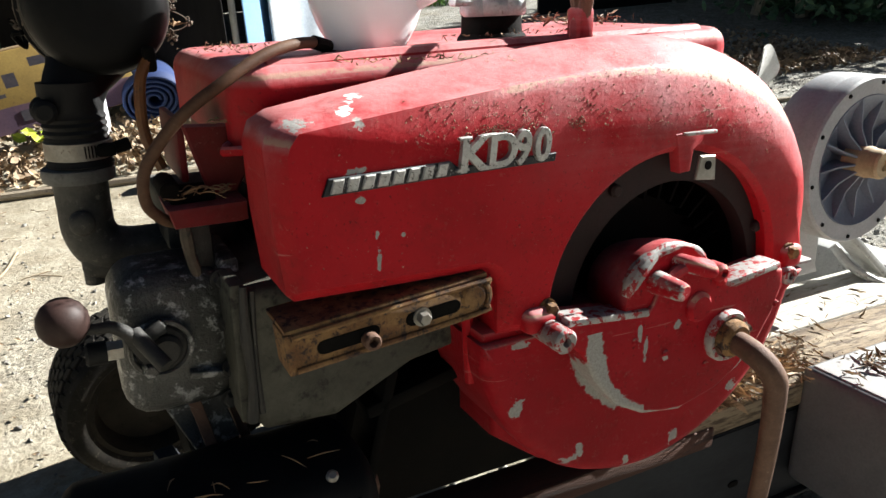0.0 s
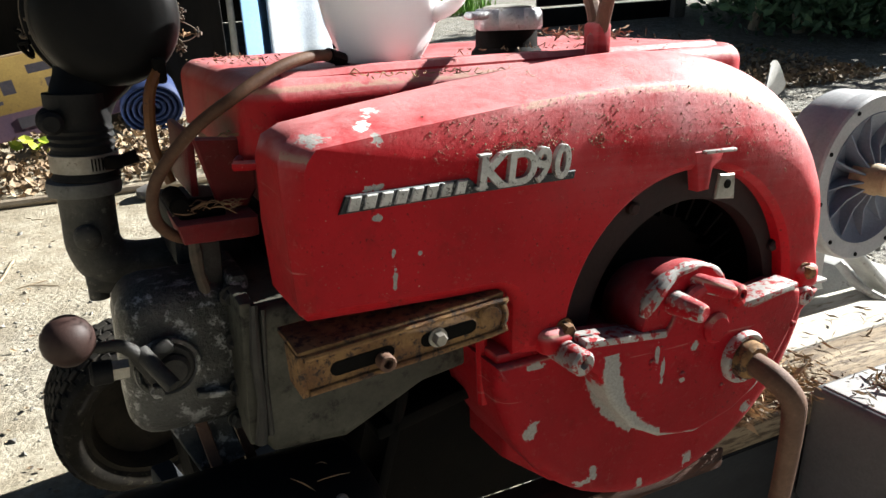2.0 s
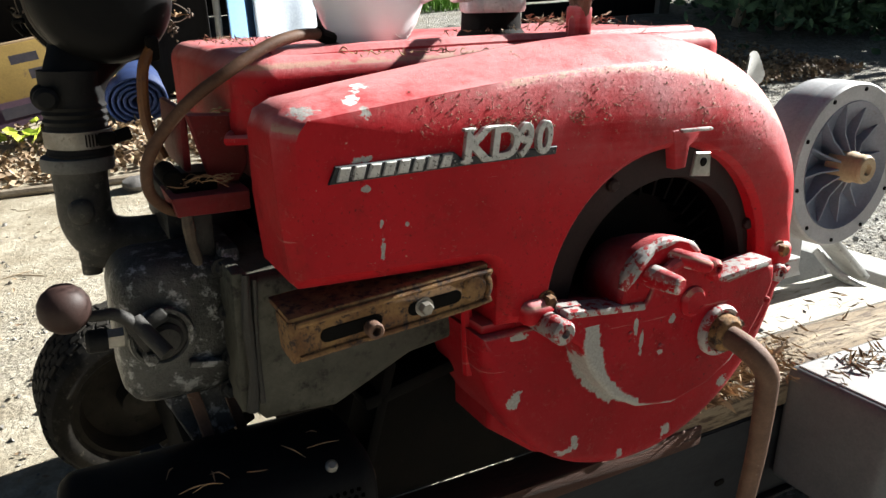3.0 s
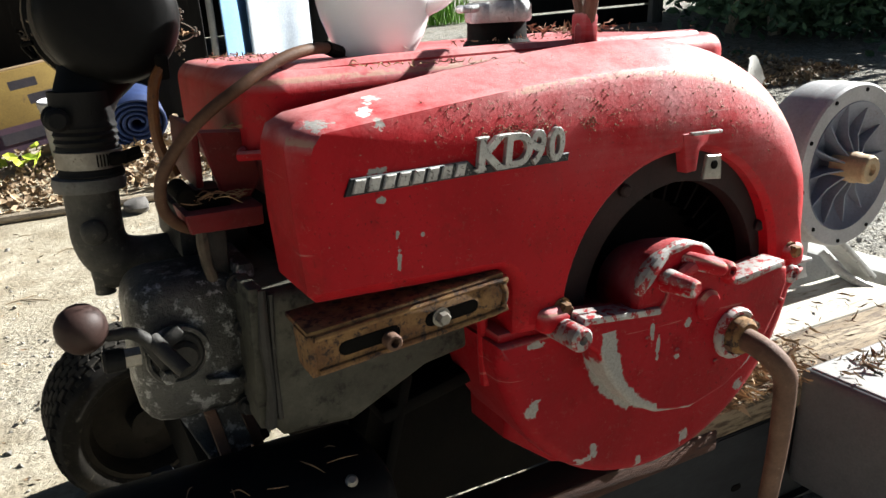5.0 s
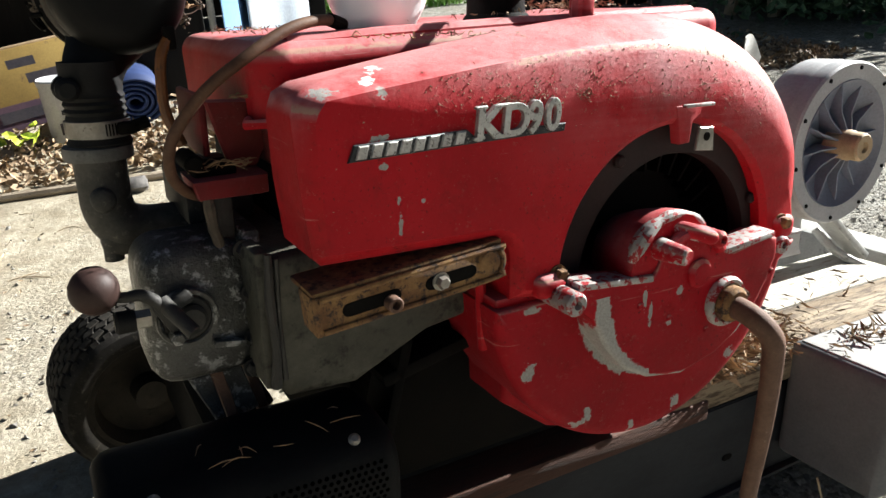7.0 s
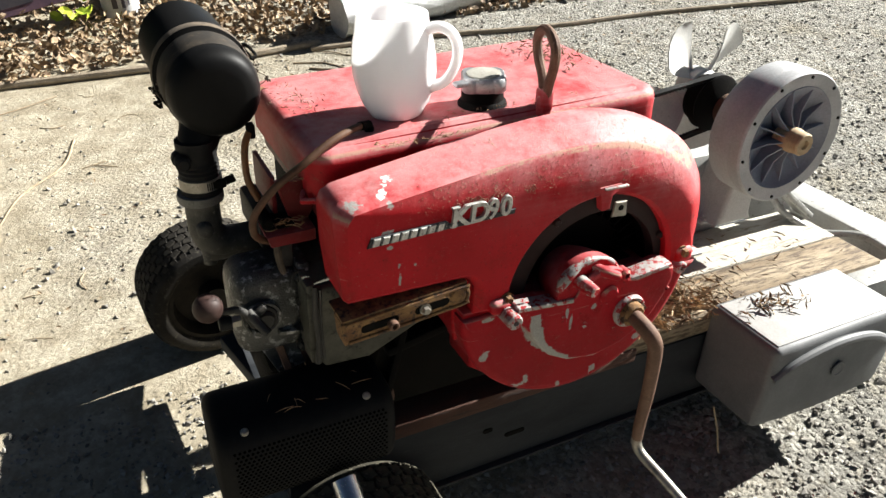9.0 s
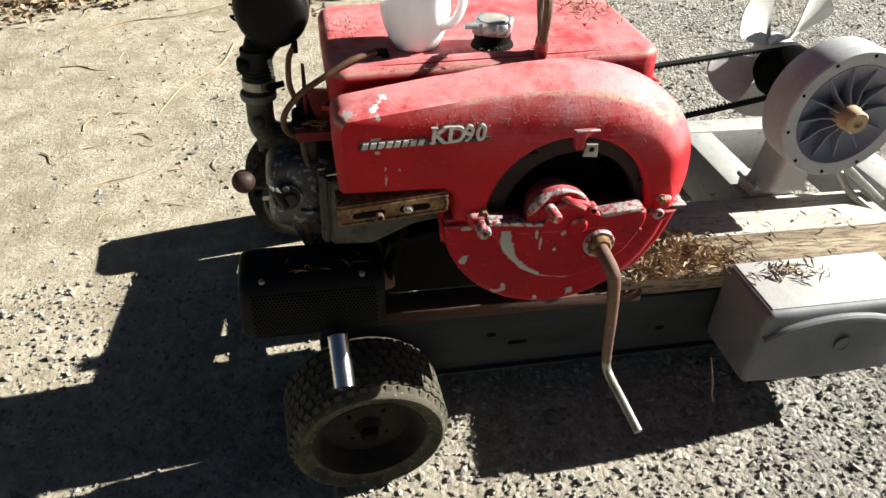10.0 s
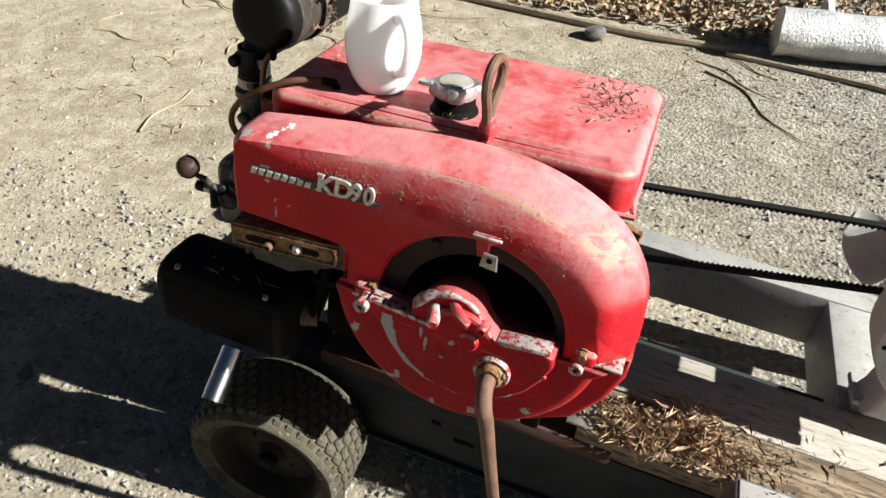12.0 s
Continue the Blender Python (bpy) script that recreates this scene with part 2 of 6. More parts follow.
CHROME = surface("chromed_pipe", (0.72, 0.72, 0.72), (0.62, 0.62, 0.63), (0.25, 0.18, 0.12), 40, 300, (0.70, 0.78), (0.12, 0.3), 1.0, 0.05)
# pale spots mix bare patches with highlights put into the colour
CAST = surface("oily_cast_aluminium", (0.055, 0.056, 0.050), (0.13, 0.128, 0.118), (0.46, 0.46, 0.45), 14, 260, (0.53, 0.62), (0.25, 0.48), 0.35, 0.7, 0.004)
CAST_DARK = surface("sooty_cast_iron", (0.040, 0.038, 0.034), (0.022, 0.021, 0.019), (0.10, 0.095, 0.082), 25, 260, (0.6, 0.68), (0.5, 0.8), 0.1, 0.35, 0.003)
CASE = surface("grey_crankcase", (0.105, 0.102, 0.080), (0.055, 0.053, 0.042), (0.022, 0.02, 0.017), 11, 260, (0.52, 0.66), (0.5, 0.75), 0.0, 0.25, spec=0.25)
BLACK = surface("matt_black_paint", (0.0045, 0.0046, 0.0050), (0.0080, 0.0078, 0.0076), (0.045, 0.039, 0.03), 14, 300, (0.66, 0.76), (0.40, 0.6), 0.0, 0.06, spec=0.13)
ELBOW = surface("grey_cast_elbow", (0.085, 0.081, 0.068), (0.042, 0.040, 0.035), (0.16, 0.15, 0.12), 30, 260, (0.56, 0.66), (0.5, 0.75), 0.1, 0.3, 0.003)
SOOT = surface("sooty_black", (0.006, 0.0062, 0.0066), (0.011, 0.0107, 0.0104), (0.03, 0.027, 0.022), 18, 300, (0.62, 0.72), (0.6, 0.85), 0.0, 0.15, spec=0.14)
CLAMP = surface("dull_clamp_steel", (0.36, 0.34, 0.30), (0.24, 0.22, 0.19), (0.09, 0.06, 0.04), 40, 300, (0.60, 0.70), (0.3, 0.5), 0.6, 0.15)
DUSTY = surface("dust_caked_metal", (0.15, 0.115, 0.08), (0.075, 0.06, 0.045), (0.03, 0.028, 0.025), 22, 260, (0.55, 0.66), (0.75, 0.9), 0.0, 0.3)
DUSTY_BLACK = surface("dusty_black_side", (0.022, 0.020, 0.018), (0.050, 0.041, 0.031), (0.10, 0.078, 0.055), 16, 260, (0.54, 0.68), (0.6, 0.8), 0.0, 0.15, spec=0.25)
RUBBER = surface("black_rubber", (0.009, 0.009, 0.0092), (0.016, 0.0155, 0.015), (0.05, 0.044, 0.038), 30, 300, (0.64, 0.74), (0.5, 0.75), 0.0, 0.25, spec=0.2)
# far tyre darkened for its shade, near tyre paled for sun on dust
TYRE = surface("shaded_tyre_rubber", (0.018, 0.016, 0.014), (0.036, 0.032, 0.026), (0.10, 0.09, 0.065), 25, 260, (0.55, 0.68), (0.8, 0.95), 0.0, 0.35, spec=0.2)
TYRE_SUNLIT_DUSTY = surface("sunlit_dusty_rubber", (0.036, 0.033, 0.025), (0.088, 0.080, 0.056), (0.27, 0.245, 0.19), 25, 260, (0.55, 0.68), (0.8, 0.95), 0.0, 0.35, spec=0.2)
RIM = surface("tan_wheel_rim", (0.016, 0.013, 0.010), (0.030, 0.025, 0.018), (0.010, 0.008, 0.007), 20, 260, (0.55, 0.65), (0.6, 0.8), 0.0, 0.25, spec=0.2)
HOSE = surface("brown_fuel_hose", (0.085, 0.042, 0.024), (0.125, 0.066, 0.038), (0.22, 0.15, 0.10), 60, 400, (0.6, 0.7), (0.5, 0.75), 0.0, 0.2, spec=0.3)
AMBER = surface("amber_plastic_tube", (0.20, 0.08, 0.018), (0.14, 0.052, 0.014), (0.05, 0.03, 0.02), 40, 300, (0.56, 0.68), (0.3, 0.5), 0.0, 0.1)
KNOB = surface("brown_bakelite", (0.032, 0.017, 0.014), (0.048, 0.025, 0.021), None, 40, 400, rough=(0.5, 0.65), bump=0.08, spec=0.3)
CERAMIC = surface("white_glaze", (0.90, 0.895, 0.90), (0.87, 0.865, 0.875), None, 10, 60, rough=(0.16, 0.24), bump=0.004, grain=0.03)
CERAMIC.node_tree.nodes["Principled BSDF"].inputs["Subsurface Weight"].default_value = 0.6
CERAMIC.node_tree.nodes["Principled BSDF"].inputs["Subsurface Radius"].default_value = (1, 1, 1)
CERAMIC.node_tree.nodes["Principled BSDF"].inputs["Subsurface Scale"].default_value = 0.03
CAPMETAL = surface("dull_cap_metal", (0.52, 0.52, 0.53), (0.40, 0.41, 0.43), (0.20, 0.17, 0.13), 60, 400, (0.56, 0.66), (0.24, 0.45), 0.7, 0.4)
CAPTOP = surface("dirty_cap_top", (0.36, 0.35, 0.31), (0.26, 0.25, 0.215), (0.24, 0.21, 0.16), 50, 300, (0.56, 0.68), (0.5, 0.7), 0.0, 0.2)
BADGE = surface("badge_backing", (0.018, 0.020, 0.024), (0.045, 0.046, 0.05), (0.35, 0.34, 0.32), 60, 400, (0.55, 0.65), (0.4, 0.6), 0.4, 0.2)
ALU = surface("bright_aluminium", (0.58, 0.575, 0.55), (0.40, 0.395, 0.38), (0.10, 0.09, 0.08), 70, 500, (0.55, 0.62), (0.35, 0.55), 0.5, 0.3)
# box top paled for the sun on it, the body's grey darkened for shade
BOXTOP = surface("sunlit_box_top", (0.46, 0.455, 0.44), (0.37, 0.365, 0.35), (0.22, 0.20, 0.17), 12, 260, (0.60, 0.72), (0.6, 0.8), 0.0, 0.15)
PLASTIC = surface("grey_plastic_housing", (0.48, 0.485, 0.495), (0.40, 0.405, 0.415), (0.26, 0.25, 0.225), 9, 220, (0.60, 0.74), (0.5, 0.7), 0.0, 0.08)
BOXGREY = surface("shaded_box_plastic", (0.155, 0.16, 0.165), (0.12, 0.125, 0.13), (0.13, 0.127, 0.115), 10, 260, (0.60, 0.72), (0.5, 0.7), 0.0, 0.12)
WOODHUB = surface("pale_wood_hub", (0.50, 0.37, 0.22), (0.42, 0.30, 0.17), (0.30, 0.20, 0.11), 30, 200, (0.58, 0.7), (0.6, 0.8), 0.0, 0.2)
# dish and rib plastic takes in the bluish shade of the hollow
DISH = surface("shaded_dish_plastic", (0.24, 0.265, 0.33), (0.19, 0.21, 0.265), (0.12, 0.115, 0.11), 9, 220, (0.60, 0.74), (0.5, 0.7), 0.0, 0.08)
FANWHITE = surface("white_fan_plastic", (0.66, 0.66, 0.63), (0.58, 0.575, 0.55), (0.42, 0.40, 0.35), 14, 240, (0.6, 0.72), (0.4, 0.6), 0.0, 0.08)
RAIL = surface("galvanised_rail", (0.42, 0.42, 0.40), (0.34, 0.34, 0.325), (0.14, 0.13, 0.115), 14, 200, (0.56, 0.68), (0.5, 0.7), 0.15, 0.15)
BEAM = surface("weathered_steel_channel", (0.014, 0.0165, 0.020), (0.034, 0.037, 0.041), (0.075, 0.072, 0.07), 10, 220, (0.62, 0.72), (0.6, 0.85), 0.0, 0.3, stretch=(0.3, 1, 1), spec=0.3)
PLANK = surface("weathered_plank", (0.50, 0.47, 0.41), (0.37, 0.34, 0.285), (0.20, 0.165, 0.115), 9, 150, (0.52, 0.64), (0.75, 0.95), 0.0, 0.6, 0.004, stretch=(0.35, 2.4, 2.4))
PLANK_BROWN = surface("stained_plank", (0.33, 0.265, 0.175), (0.19, 0.14, 0.085), (0.09, 0.062, 0.038), 9, 150, (0.46, 0.58), (0.75, 0.95), 0.0, 0.6, 0.004, stretch=(0.35, 2.4, 2.4))
PLANK_EDGE = surface("stained_board", (0.060, 0.028, 0.018), (0.085, 0.036, 0.022), (0.035, 0.022, 0.016), 9, 150, (0.52, 0.64), (0.75, 0.95), 0.0, 0.6, 0.004, stretch=(0.3, 2.4, 2.4))
LITTER = surface("dry_brown_litter", (0.22, 0.13, 0.065), (0.34, 0.22, 0.12), None, 40, 300, rough=(0.8, 0.95), bump=0.2)
TWIG = surface("dry_twig", (0.30, 0.22, 0.14), (0.42, 0.34, 0.23), None, 30, 300, rough=(0.8, 0.95), bump=0.3)
LOG = surface("grey_bark_pole", (0.36, 0.30, 0.22), (0.26, 0.21, 0.15), (0.14, 0.11, 0.08), 20, 220, (0.58, 0.68), (0.8, 0.95), 0.0, 0.5, 0.006)

# ---------------------------------------------------------------- mesh helpers
TURN_Y = Matrix.Rotation(radians(90), 4, "X")  # the z of a turned part then points to the front, -y


def bm_box(size, at, bevel=0.0, segs=2, turn=None):
    bm = bmesh.new()
    bmesh.ops.create_cube(bm, size=1.0)
    bmesh.ops.scale(bm, vec=size, verts=bm.verts)
    if bevel:
        bmesh.ops.bevel(bm, geom=bm.edges[:], offset=bevel, segments=segs, profile=0.5, affect="EDGES")
    if turn is not None:
        bmesh.ops.transform(bm, matrix=turn, verts=bm.verts)
    bmesh.ops.translate(bm, vec=at, verts=bm.verts)
    return bm


def bm_lathe(profile, segs=32, m=Matrix()):
    """Rows of (radius, height) turned round z; a radius of 0 closes the end."""
    bm = bmesh.new()
    rings = []
    for r, h in profile:
        if r < 1e-6:
            rings.append([bm.verts.new((0, 0, h))])
        else:
            rings.append([bm.verts.new((r * math.cos(2 * math.pi * k / segs), r * math.sin(2 * math.pi * k / segs), h)) for k in range(segs)])
    for a, b in zip(rings, rings[1:]):
        for k in range(segs):
            j = (k + 1) % segs
            if len(a) == 1 and len(b) > 1:
                bm.faces.new((a[0], b[j], b[k]))
            elif len(b) == 1 and len(a) > 1:
                bm.faces.new((a[k], a[j], b[0]))
            elif len(a) > 1:
                bm.faces.new((a[k], a[j], b[j], b[k]))
    bmesh.ops.transform(bm, matrix=m, verts=bm.verts)
    bmesh.ops.recalc_face_normals(bm, faces=bm.faces)
    return bm


def smooth_line(points, steps=6):
    """A Catmull-Rom line through the points."""
    p = [Vector(q) for q in points]
    p = [2 * p[0] - p[1], *p, 2 * p[-1] - p[-2]]
    out = []
    for a, b, c, d in zip(p, p[1:], p[2:], p[3:]):
        for k in range(steps):
            t = k / steps
            out.append(0.5 * (2 * b + (c - a) * t + (2 * a - 5 * b + 4 * c - d) * t * t + (3 * b - a - 3 * c + d) * t**3))
    return [*out, p[-2]]


def bm_tube(points, radius, segs=12, steps=6):
    """A bent bar through the points; radius: one, or one for each given point."""
    line = smooth_line(points, steps) if steps else [Vector(q) for q in points]
    radii = radius if isinstance(radius, (list, tuple)) else [radius] * len(points)
    bm, rings, side = bmesh.new(), [], None
    for i, p in enumerate(line):
        way = (line[min(i + 1, len(line) - 1)] - line[max(i - 1, 0)]).normalized()
        if side is None:
            side = way.orthogonal().normalized()
        side = (side - way * side.dot(way)).normalized()
        up = way.cross(side)
        u = i / max(1, len(line) - 1) * (len(radii) - 1)
        k = min(int(u), len(radii) - 2) if len(radii) > 1 else 0
        r = radii[k] + (radii[min(k + 1, len(radii) - 1)] - radii[k]) * (u - k)
        rings.append([bm.verts.new(p + r * (side * math.cos(2 * math.pi * s / segs) + up * math.sin(2 * math.pi * s / segs))) for s in range(segs)])
    for a, b in zip(rings, rings[1:]):
        for s in range(segs):
            j = (s + 1) % segs
            bm.faces.new((a[s], a[j], b[j], b[s]))
    bm.faces.new(rings[0][::-1])
    bm.faces.new(rings[-1])
    bmesh.ops.recalc_face_normals(bm, faces=bm.faces)
    return bm


def bm_shell(outline, y0, y1, insets, steps=4, grow=0.0, centre=(0.3, 0.65), depths=None, flat=0.0, crown=None):
    """A plate from an outline in (x, z): flat front at y0, an edge rounded by each point's inset, side walls back to y1;
    crown: a further width for each point, over which the front falls away by a depth towards that edge."""
    n = len(outline)
    depths = depths or insets
    pts = [Vector(q) for q in outline]
    area = sum(pts[i].x * pts[(i + 1) % n].y - pts[(i + 1) % n].x * pts[i].y for i in range(n))
    inward = []
    for i in range(n):
        a, b = (pts[i] - pts[i - 1]).normalized(), (pts[(i + 1) % n] - pts[i]).normalized()
        t = a + b
        t = t.normalized() if t.length > 1e-6 else a
        k = 1.0 / max(0.6, t.dot(b))
        inward.append((Vector((-t.y, t.x)) if area > 0 else Vector((t.y, -t.x))) * k)
    bm, rings = bmesh.new(), []
    mid = Vector(centre)
    back = [p + (p - mid).normalized() * grow * (1 if d > 0.012 else 0) for p, d in zip(pts, insets)]
    rings.append([bm.verts.new((p.x, y1, p.y)) for p in back])
    fall = crown or [(0.0, 0.0)] * n
    for s in range(steps + 1):
        a = math.pi / 2 * s / steps
        rings.append([bm.verts.new((p + q * d * ((1 - flat) * (1 - math.cos(a)) + flat * s / steps)).to_3d().xzy + Vector((0, y0 + c[1] + (e - c[1]) * ((1 - flat) * (1 - math.sin(a)) + flat * (1 - s / steps)), 0))) for p, q, d, e, c in zip(pts, inward, insets, depths, fall)])
    for s in range(1, 6) if crown else ():
        rings.append([bm.verts.new((p + q * (d + c[0] * s / 5)).to_3d().xzy + Vector((0, y0 + c[1] * (1 - s / 5) ** 1.6, 0))) for p, q, d, c in zip(pts, inward, insets, fall)])
    for r0, r1 in zip(rings, rings[1:]):
        for i in range(n):
            j = (i + 1) % n
            bm.faces.new((r0[i], r0[j], r1[j], r1[i]))
    bm.faces.new(rings[-1])
    bm.faces.new(rings[0][::-1])
    bmesh.ops.recalc_face_normals(bm, faces=bm.faces)
    big = [f for f in bm.faces if len(f.verts) > 8]
    bmesh.ops.triangulate(bm, faces=big)
    return bm


def joined(*parts):
    out = bmesh.new()
    for bm in parts:
        me = bpy.data.meshes.new("tmp")
        bm.to_mesh(me)
        bm.free()
        out.from_mesh(me)
        bpy.data.meshes.remove(me)
    return out


def mesh_of(name, bm, material, angle=35):
    me = bpy.data.meshes.new(name)
    bm.to_mesh(me)
    bm.free()
    me.materials.append(material)
    me.polygons.foreach_set("use_smooth", [True] * len(me.polygons))
    me.set_sharp_from_angle(angle=radians(angle))
    return me


def part(name, bm, material, parent, label="", angle=35, weighted=False):
    ob = new(name, mesh_of(name, bm, material, angle))
    ob.parent = parent
    if weighted:
        w = ob.modifiers.new("normals", "WEIGHTED_NORMAL")
        w.keep_sharp = True
    return tagged(ob, label)


def thing(name, label, category, at=Matrix(), group="", kind=""):
    ob = new(name)
    ob.matrix_world = at
    ob.empty_display_size = 0.05
    return tagged(ob, label, category, group, kind)


def single(name, bm, material, label, category, at=Matrix(), group="", kind="", angle=35):
    ob = new(name, mesh_of(name, bm, material, angle))
    ob.matrix_world = at
    return tagged(ob, label, category, group, kind)


def disc(r, y0, y1, x, z, bevel=0.002, segs=24, dent=0.0):
    """A round boss along y from y1 (back) to y0 (front)."""
    d = y1 - y0
    prof = [(r, 0), (r, d - bevel), (r - bevel, d)]
    if dent:
        prof += [(dent, d), (dent - 0.001, d - 0.006), (0, d - 0.006)]
    else:
        prof += [(0, d)]
    return bm_lathe(prof, segs, Matrix.Translation((x, y1, z)) @ TURN_Y)


def bolt(r, h, at, m=TURN_Y):
    """A hexagon head on a washer."""
    head = bm_lathe([(r, 0), (r, h * 0.8), (r * 0.8, h), (0, h)], 6, Matrix.Translation(at) @ m)
    washer = bm_lathe([(r * 1.35, -0.002), (r * 1.35, 0.001), (0, 0.001)], 16, Matrix.Translation(at) @ m)
    return joined(head, washer)


def arc(x, z, r, a0, a1, n):
    return [(x + r * math.cos(radians(a0 + (a1 - a0) * k / n)), z + r * math.sin(radians(a0 + (a1 - a0) * k / n))) for k in range(n + 1)]


# The trolley stands a little down to its right and to its back: its own axes.
CART = Matrix.Translation((0, 0, 0.76)) @ Matrix.Rotation(radians(4.0), 4, "Y") @ Matrix.Rotation(radians(-5.5), 4, "X") @ Matrix.Rotation(radians(5.0), 4, "Z") @ Matrix.Translation((0, 0, -0.76))

# ---------------------------------------------------------------- ground and distance


def ground_material():
    m, n, l, b = nodes_of("dry_yard_ground")
    co = n.new("ShaderNodeTexCoord").outputs["Object"]
    big = noise_node(n, l, co, 0.9, 5, 0.6, 1)
    mid = noise_node(n, l, co, 9, 7, 0.7, 2)
    fine = noise_node(n, l, co, 110, 6, 0.75, 3)
    pos = n.new("ShaderNodeSeparateXYZ")
    l.new(co, pos.inputs[0])
    side = ramp(n, l, maths(n, l, "ADD", maths(n, l, "MULTIPLY", pos.outputs["X"], 0.6), maths(n, l, "MULTIPLY", maths(n, l, "SUBTRACT", big, 0.5), 2.0)), -0.35, 0.75)
    sand = mixed(n, l, ramp(n, l, mid, 0.35, 0.65), (0.44, 0.395, 0.305), (0.29, 0.25, 0.18))
    grit = mixed(n, l, ramp(n, l, mid, 0.35, 0.65), (0.33, 0.32, 0.285), (0.22, 0.21, 0.185))
    col = mixed(n, l, side, sand, grit)
    stain = noise_node(n, l, co, 2.6, 8, 0.72, 12)
    col = mixed(n, l, maths(n, l, "MULTIPLY", ramp(n, l, stain, 0.48, 0.70), 0.55), col, (0.20, 0.17, 0.115))
    mottle = noise_node(n, l, co, 24, 6, 0.68, 23)
    col = mixed(n, l, maths(n, l, "MULTIPLY", ramp(n, l, mottle, 0.50, 0.66), 0.42), col, (0.24, 0.205, 0.14))
    vor = n.new("ShaderNodeTexVoronoi")
    vor.inputs["Scale"].default_value = 75
    l.new(co, vor.inputs["Vector"])
    hsv = n.new("ShaderNodeHueSaturation")
    cell = n.new("ShaderNodeSeparateColor")
    l.new(vor.outputs["Color"], cell.inputs[0])
    stones = maths(n, l, "MULTIPLY", maths(n, l, "SUBTRACT", cell.outputs[0], 0.5), maths(n, l, "MULTIPLY_ADD", side, 0.60, 0.22))
    l.new(maths(n, l, "ADD", maths(n, l, "MULTIPLY_ADD", fine, maths(n, l, "MULTIPLY_ADD", side, 0.7, 0.8), maths(n, l, "MULTIPLY_ADD", side, -0.35, 0.60)), stones), hsv.inputs["Value"])
    l.new(col, hsv.inputs["Color"])
    l.new(hsv.outputs[0], b.inputs["Base Color"])
    b.inputs["Roughness"].default_value = 0.95
    b.inputs["Specular IOR Level"].default_value = 0.2
    bp = n.new("ShaderNodeBump")
    bp.inputs["Strength"].default_value, bp.inputs["Distance"].default_value = 0.8, 0.010
    rough = maths(n, l, "ADD", maths(n, l, "MULTIPLY", fine, maths(n, l, "MULTIPLY_ADD", side, 0.5, 0.5)), maths(n, l, "MULTIPLY", maths(n, l, "SUBTRACT", 0.5, vor.outputs["Distance"]), maths(n, l, "MULTIPLY_ADD", side, 0.9, 0.2)))
    l.new(rough, bp.inputs["Height"])
    l.new(bp.outputs[0], b.inputs["Normal"])
    return m


def ground_height(x, y):
    d = math.hypot(x, y - 0.6)
    h = 0.008 * noise.noise((x * 1.7, y * 1.7, 0.3)) + 0.004 * noise.noise((x * 6, y * 6, 4.0))
    return h * min(1, d + 0.4) if d < 14 else 0.0


def axis_steps(lo, hi, step):
    near = [lo + step * k for k in range(int((hi - lo) / step) + 1)]
    out = [1, 2.5, 6, 14, 35, 90, 250, 700, 1800]
    return [lo - q for q in reversed(out)] + near + [near[-1] + q for q in out]


xs, ys = axis_steps(-3.5, 4.5, 0.06), axis_steps(-2.0, 5.5, 0.06)
ground_me = bpy.data.meshes.new("ground")
ground_me.from_pydata([(x, y, ground_height(x, y)) for y in ys for x in xs], [],
                      [(j * len(xs) + i, j * len(xs) + i + 1, (j + 1) * len(xs) + i + 1, (j + 1) * len(xs) + i) for j in range(len(ys) - 1) for i in range(len(xs) - 1)])
ground_me.materials.append(ground_material())
ground_me.polygons.foreach_set("use_smooth", [True] * len(ground_me.polygons))
tagged(new("ground", ground_me), "sunlit dry dirt yard, sandy and gravelly", "ground", kind="structure")

# ---------------------------------------------------------------- the engine
engine = thing("diesel_engine", "old red single-cylinder diesel engine, chipped and dusty, on a trolley", "engine", CART)

# upper cowling: crisp at its left end, drawn back in a long curve over the wheel
arch = smooth_line([(0.535, 0.622, 0), (0.538, 0.665, 0), (0.530, 0.722, 0), (0.503, 0.772, 0), (0.462, 0.809, 0), (0.40, 0.837, 0), (0.33, 0.850, 0), (0.25, 0.848, 0), (0.15, 0.836, 0), (0.05, 0.820, 0), (-0.018, 0.808, 0)], 4)
opening = arc(0.322, 0.625, 0.131, 183, -3, 36)
cowl = [(-0.030, 0.688), (-0.024, 0.682), (0.02, 0.681), (0.07, 0.680), (0.118, 0.679), *arc(0.120, 0.657, 0.022, 80, 0, 5), (0.142, 0.635), (0.142, 0.620), *opening, (0.50, 0.6205)]
cowl_pts = cowl + [(p.x, p.y) for p in arch] + [(-0.031, 0.801), (-0.036, 0.788), (-0.035, 0.74)]


def along(p, table):
    """A width that follows the arch from its right foot to its left end."""
    a = [r[0] for r in table]
    return float(np.interp(-p.x if p.y > 0.74 else -0.54, a, [r[1] for r in table]))


wide = [along(p, ((-0.54, 0.034), (-0.45, 0.030), (-0.33, 0.025), (-0.15, 0.016), (-0.06, 0.012), (0.018, 0.008))) for p in arch]
deep = [along(p, ((-0.54, 0.042), (-0.45, 0.050), (-0.33, 0.058), (-0.15, 0.060), (-0.06, 0.052), (0.018, 0.032))) for p in arch]
bulge = [(along(p, ((-0.54, 0.020), (-0.45, 0.036), (-0.33, 0.046), (-0.15, 0.042), (-0.06, 0.026), (0.018, 0.0))), along(p, ((-0.54, 0.008), (-0.45, 0.013), (-0.33, 0.013), (-0.15, 0.009), (-0.06, 0.004), (0.018, 0.0)))) for p in arch]
k = [0.010] * (len(cowl) - len(opening) - 1) + [0.006] * len(opening) + [0.012]
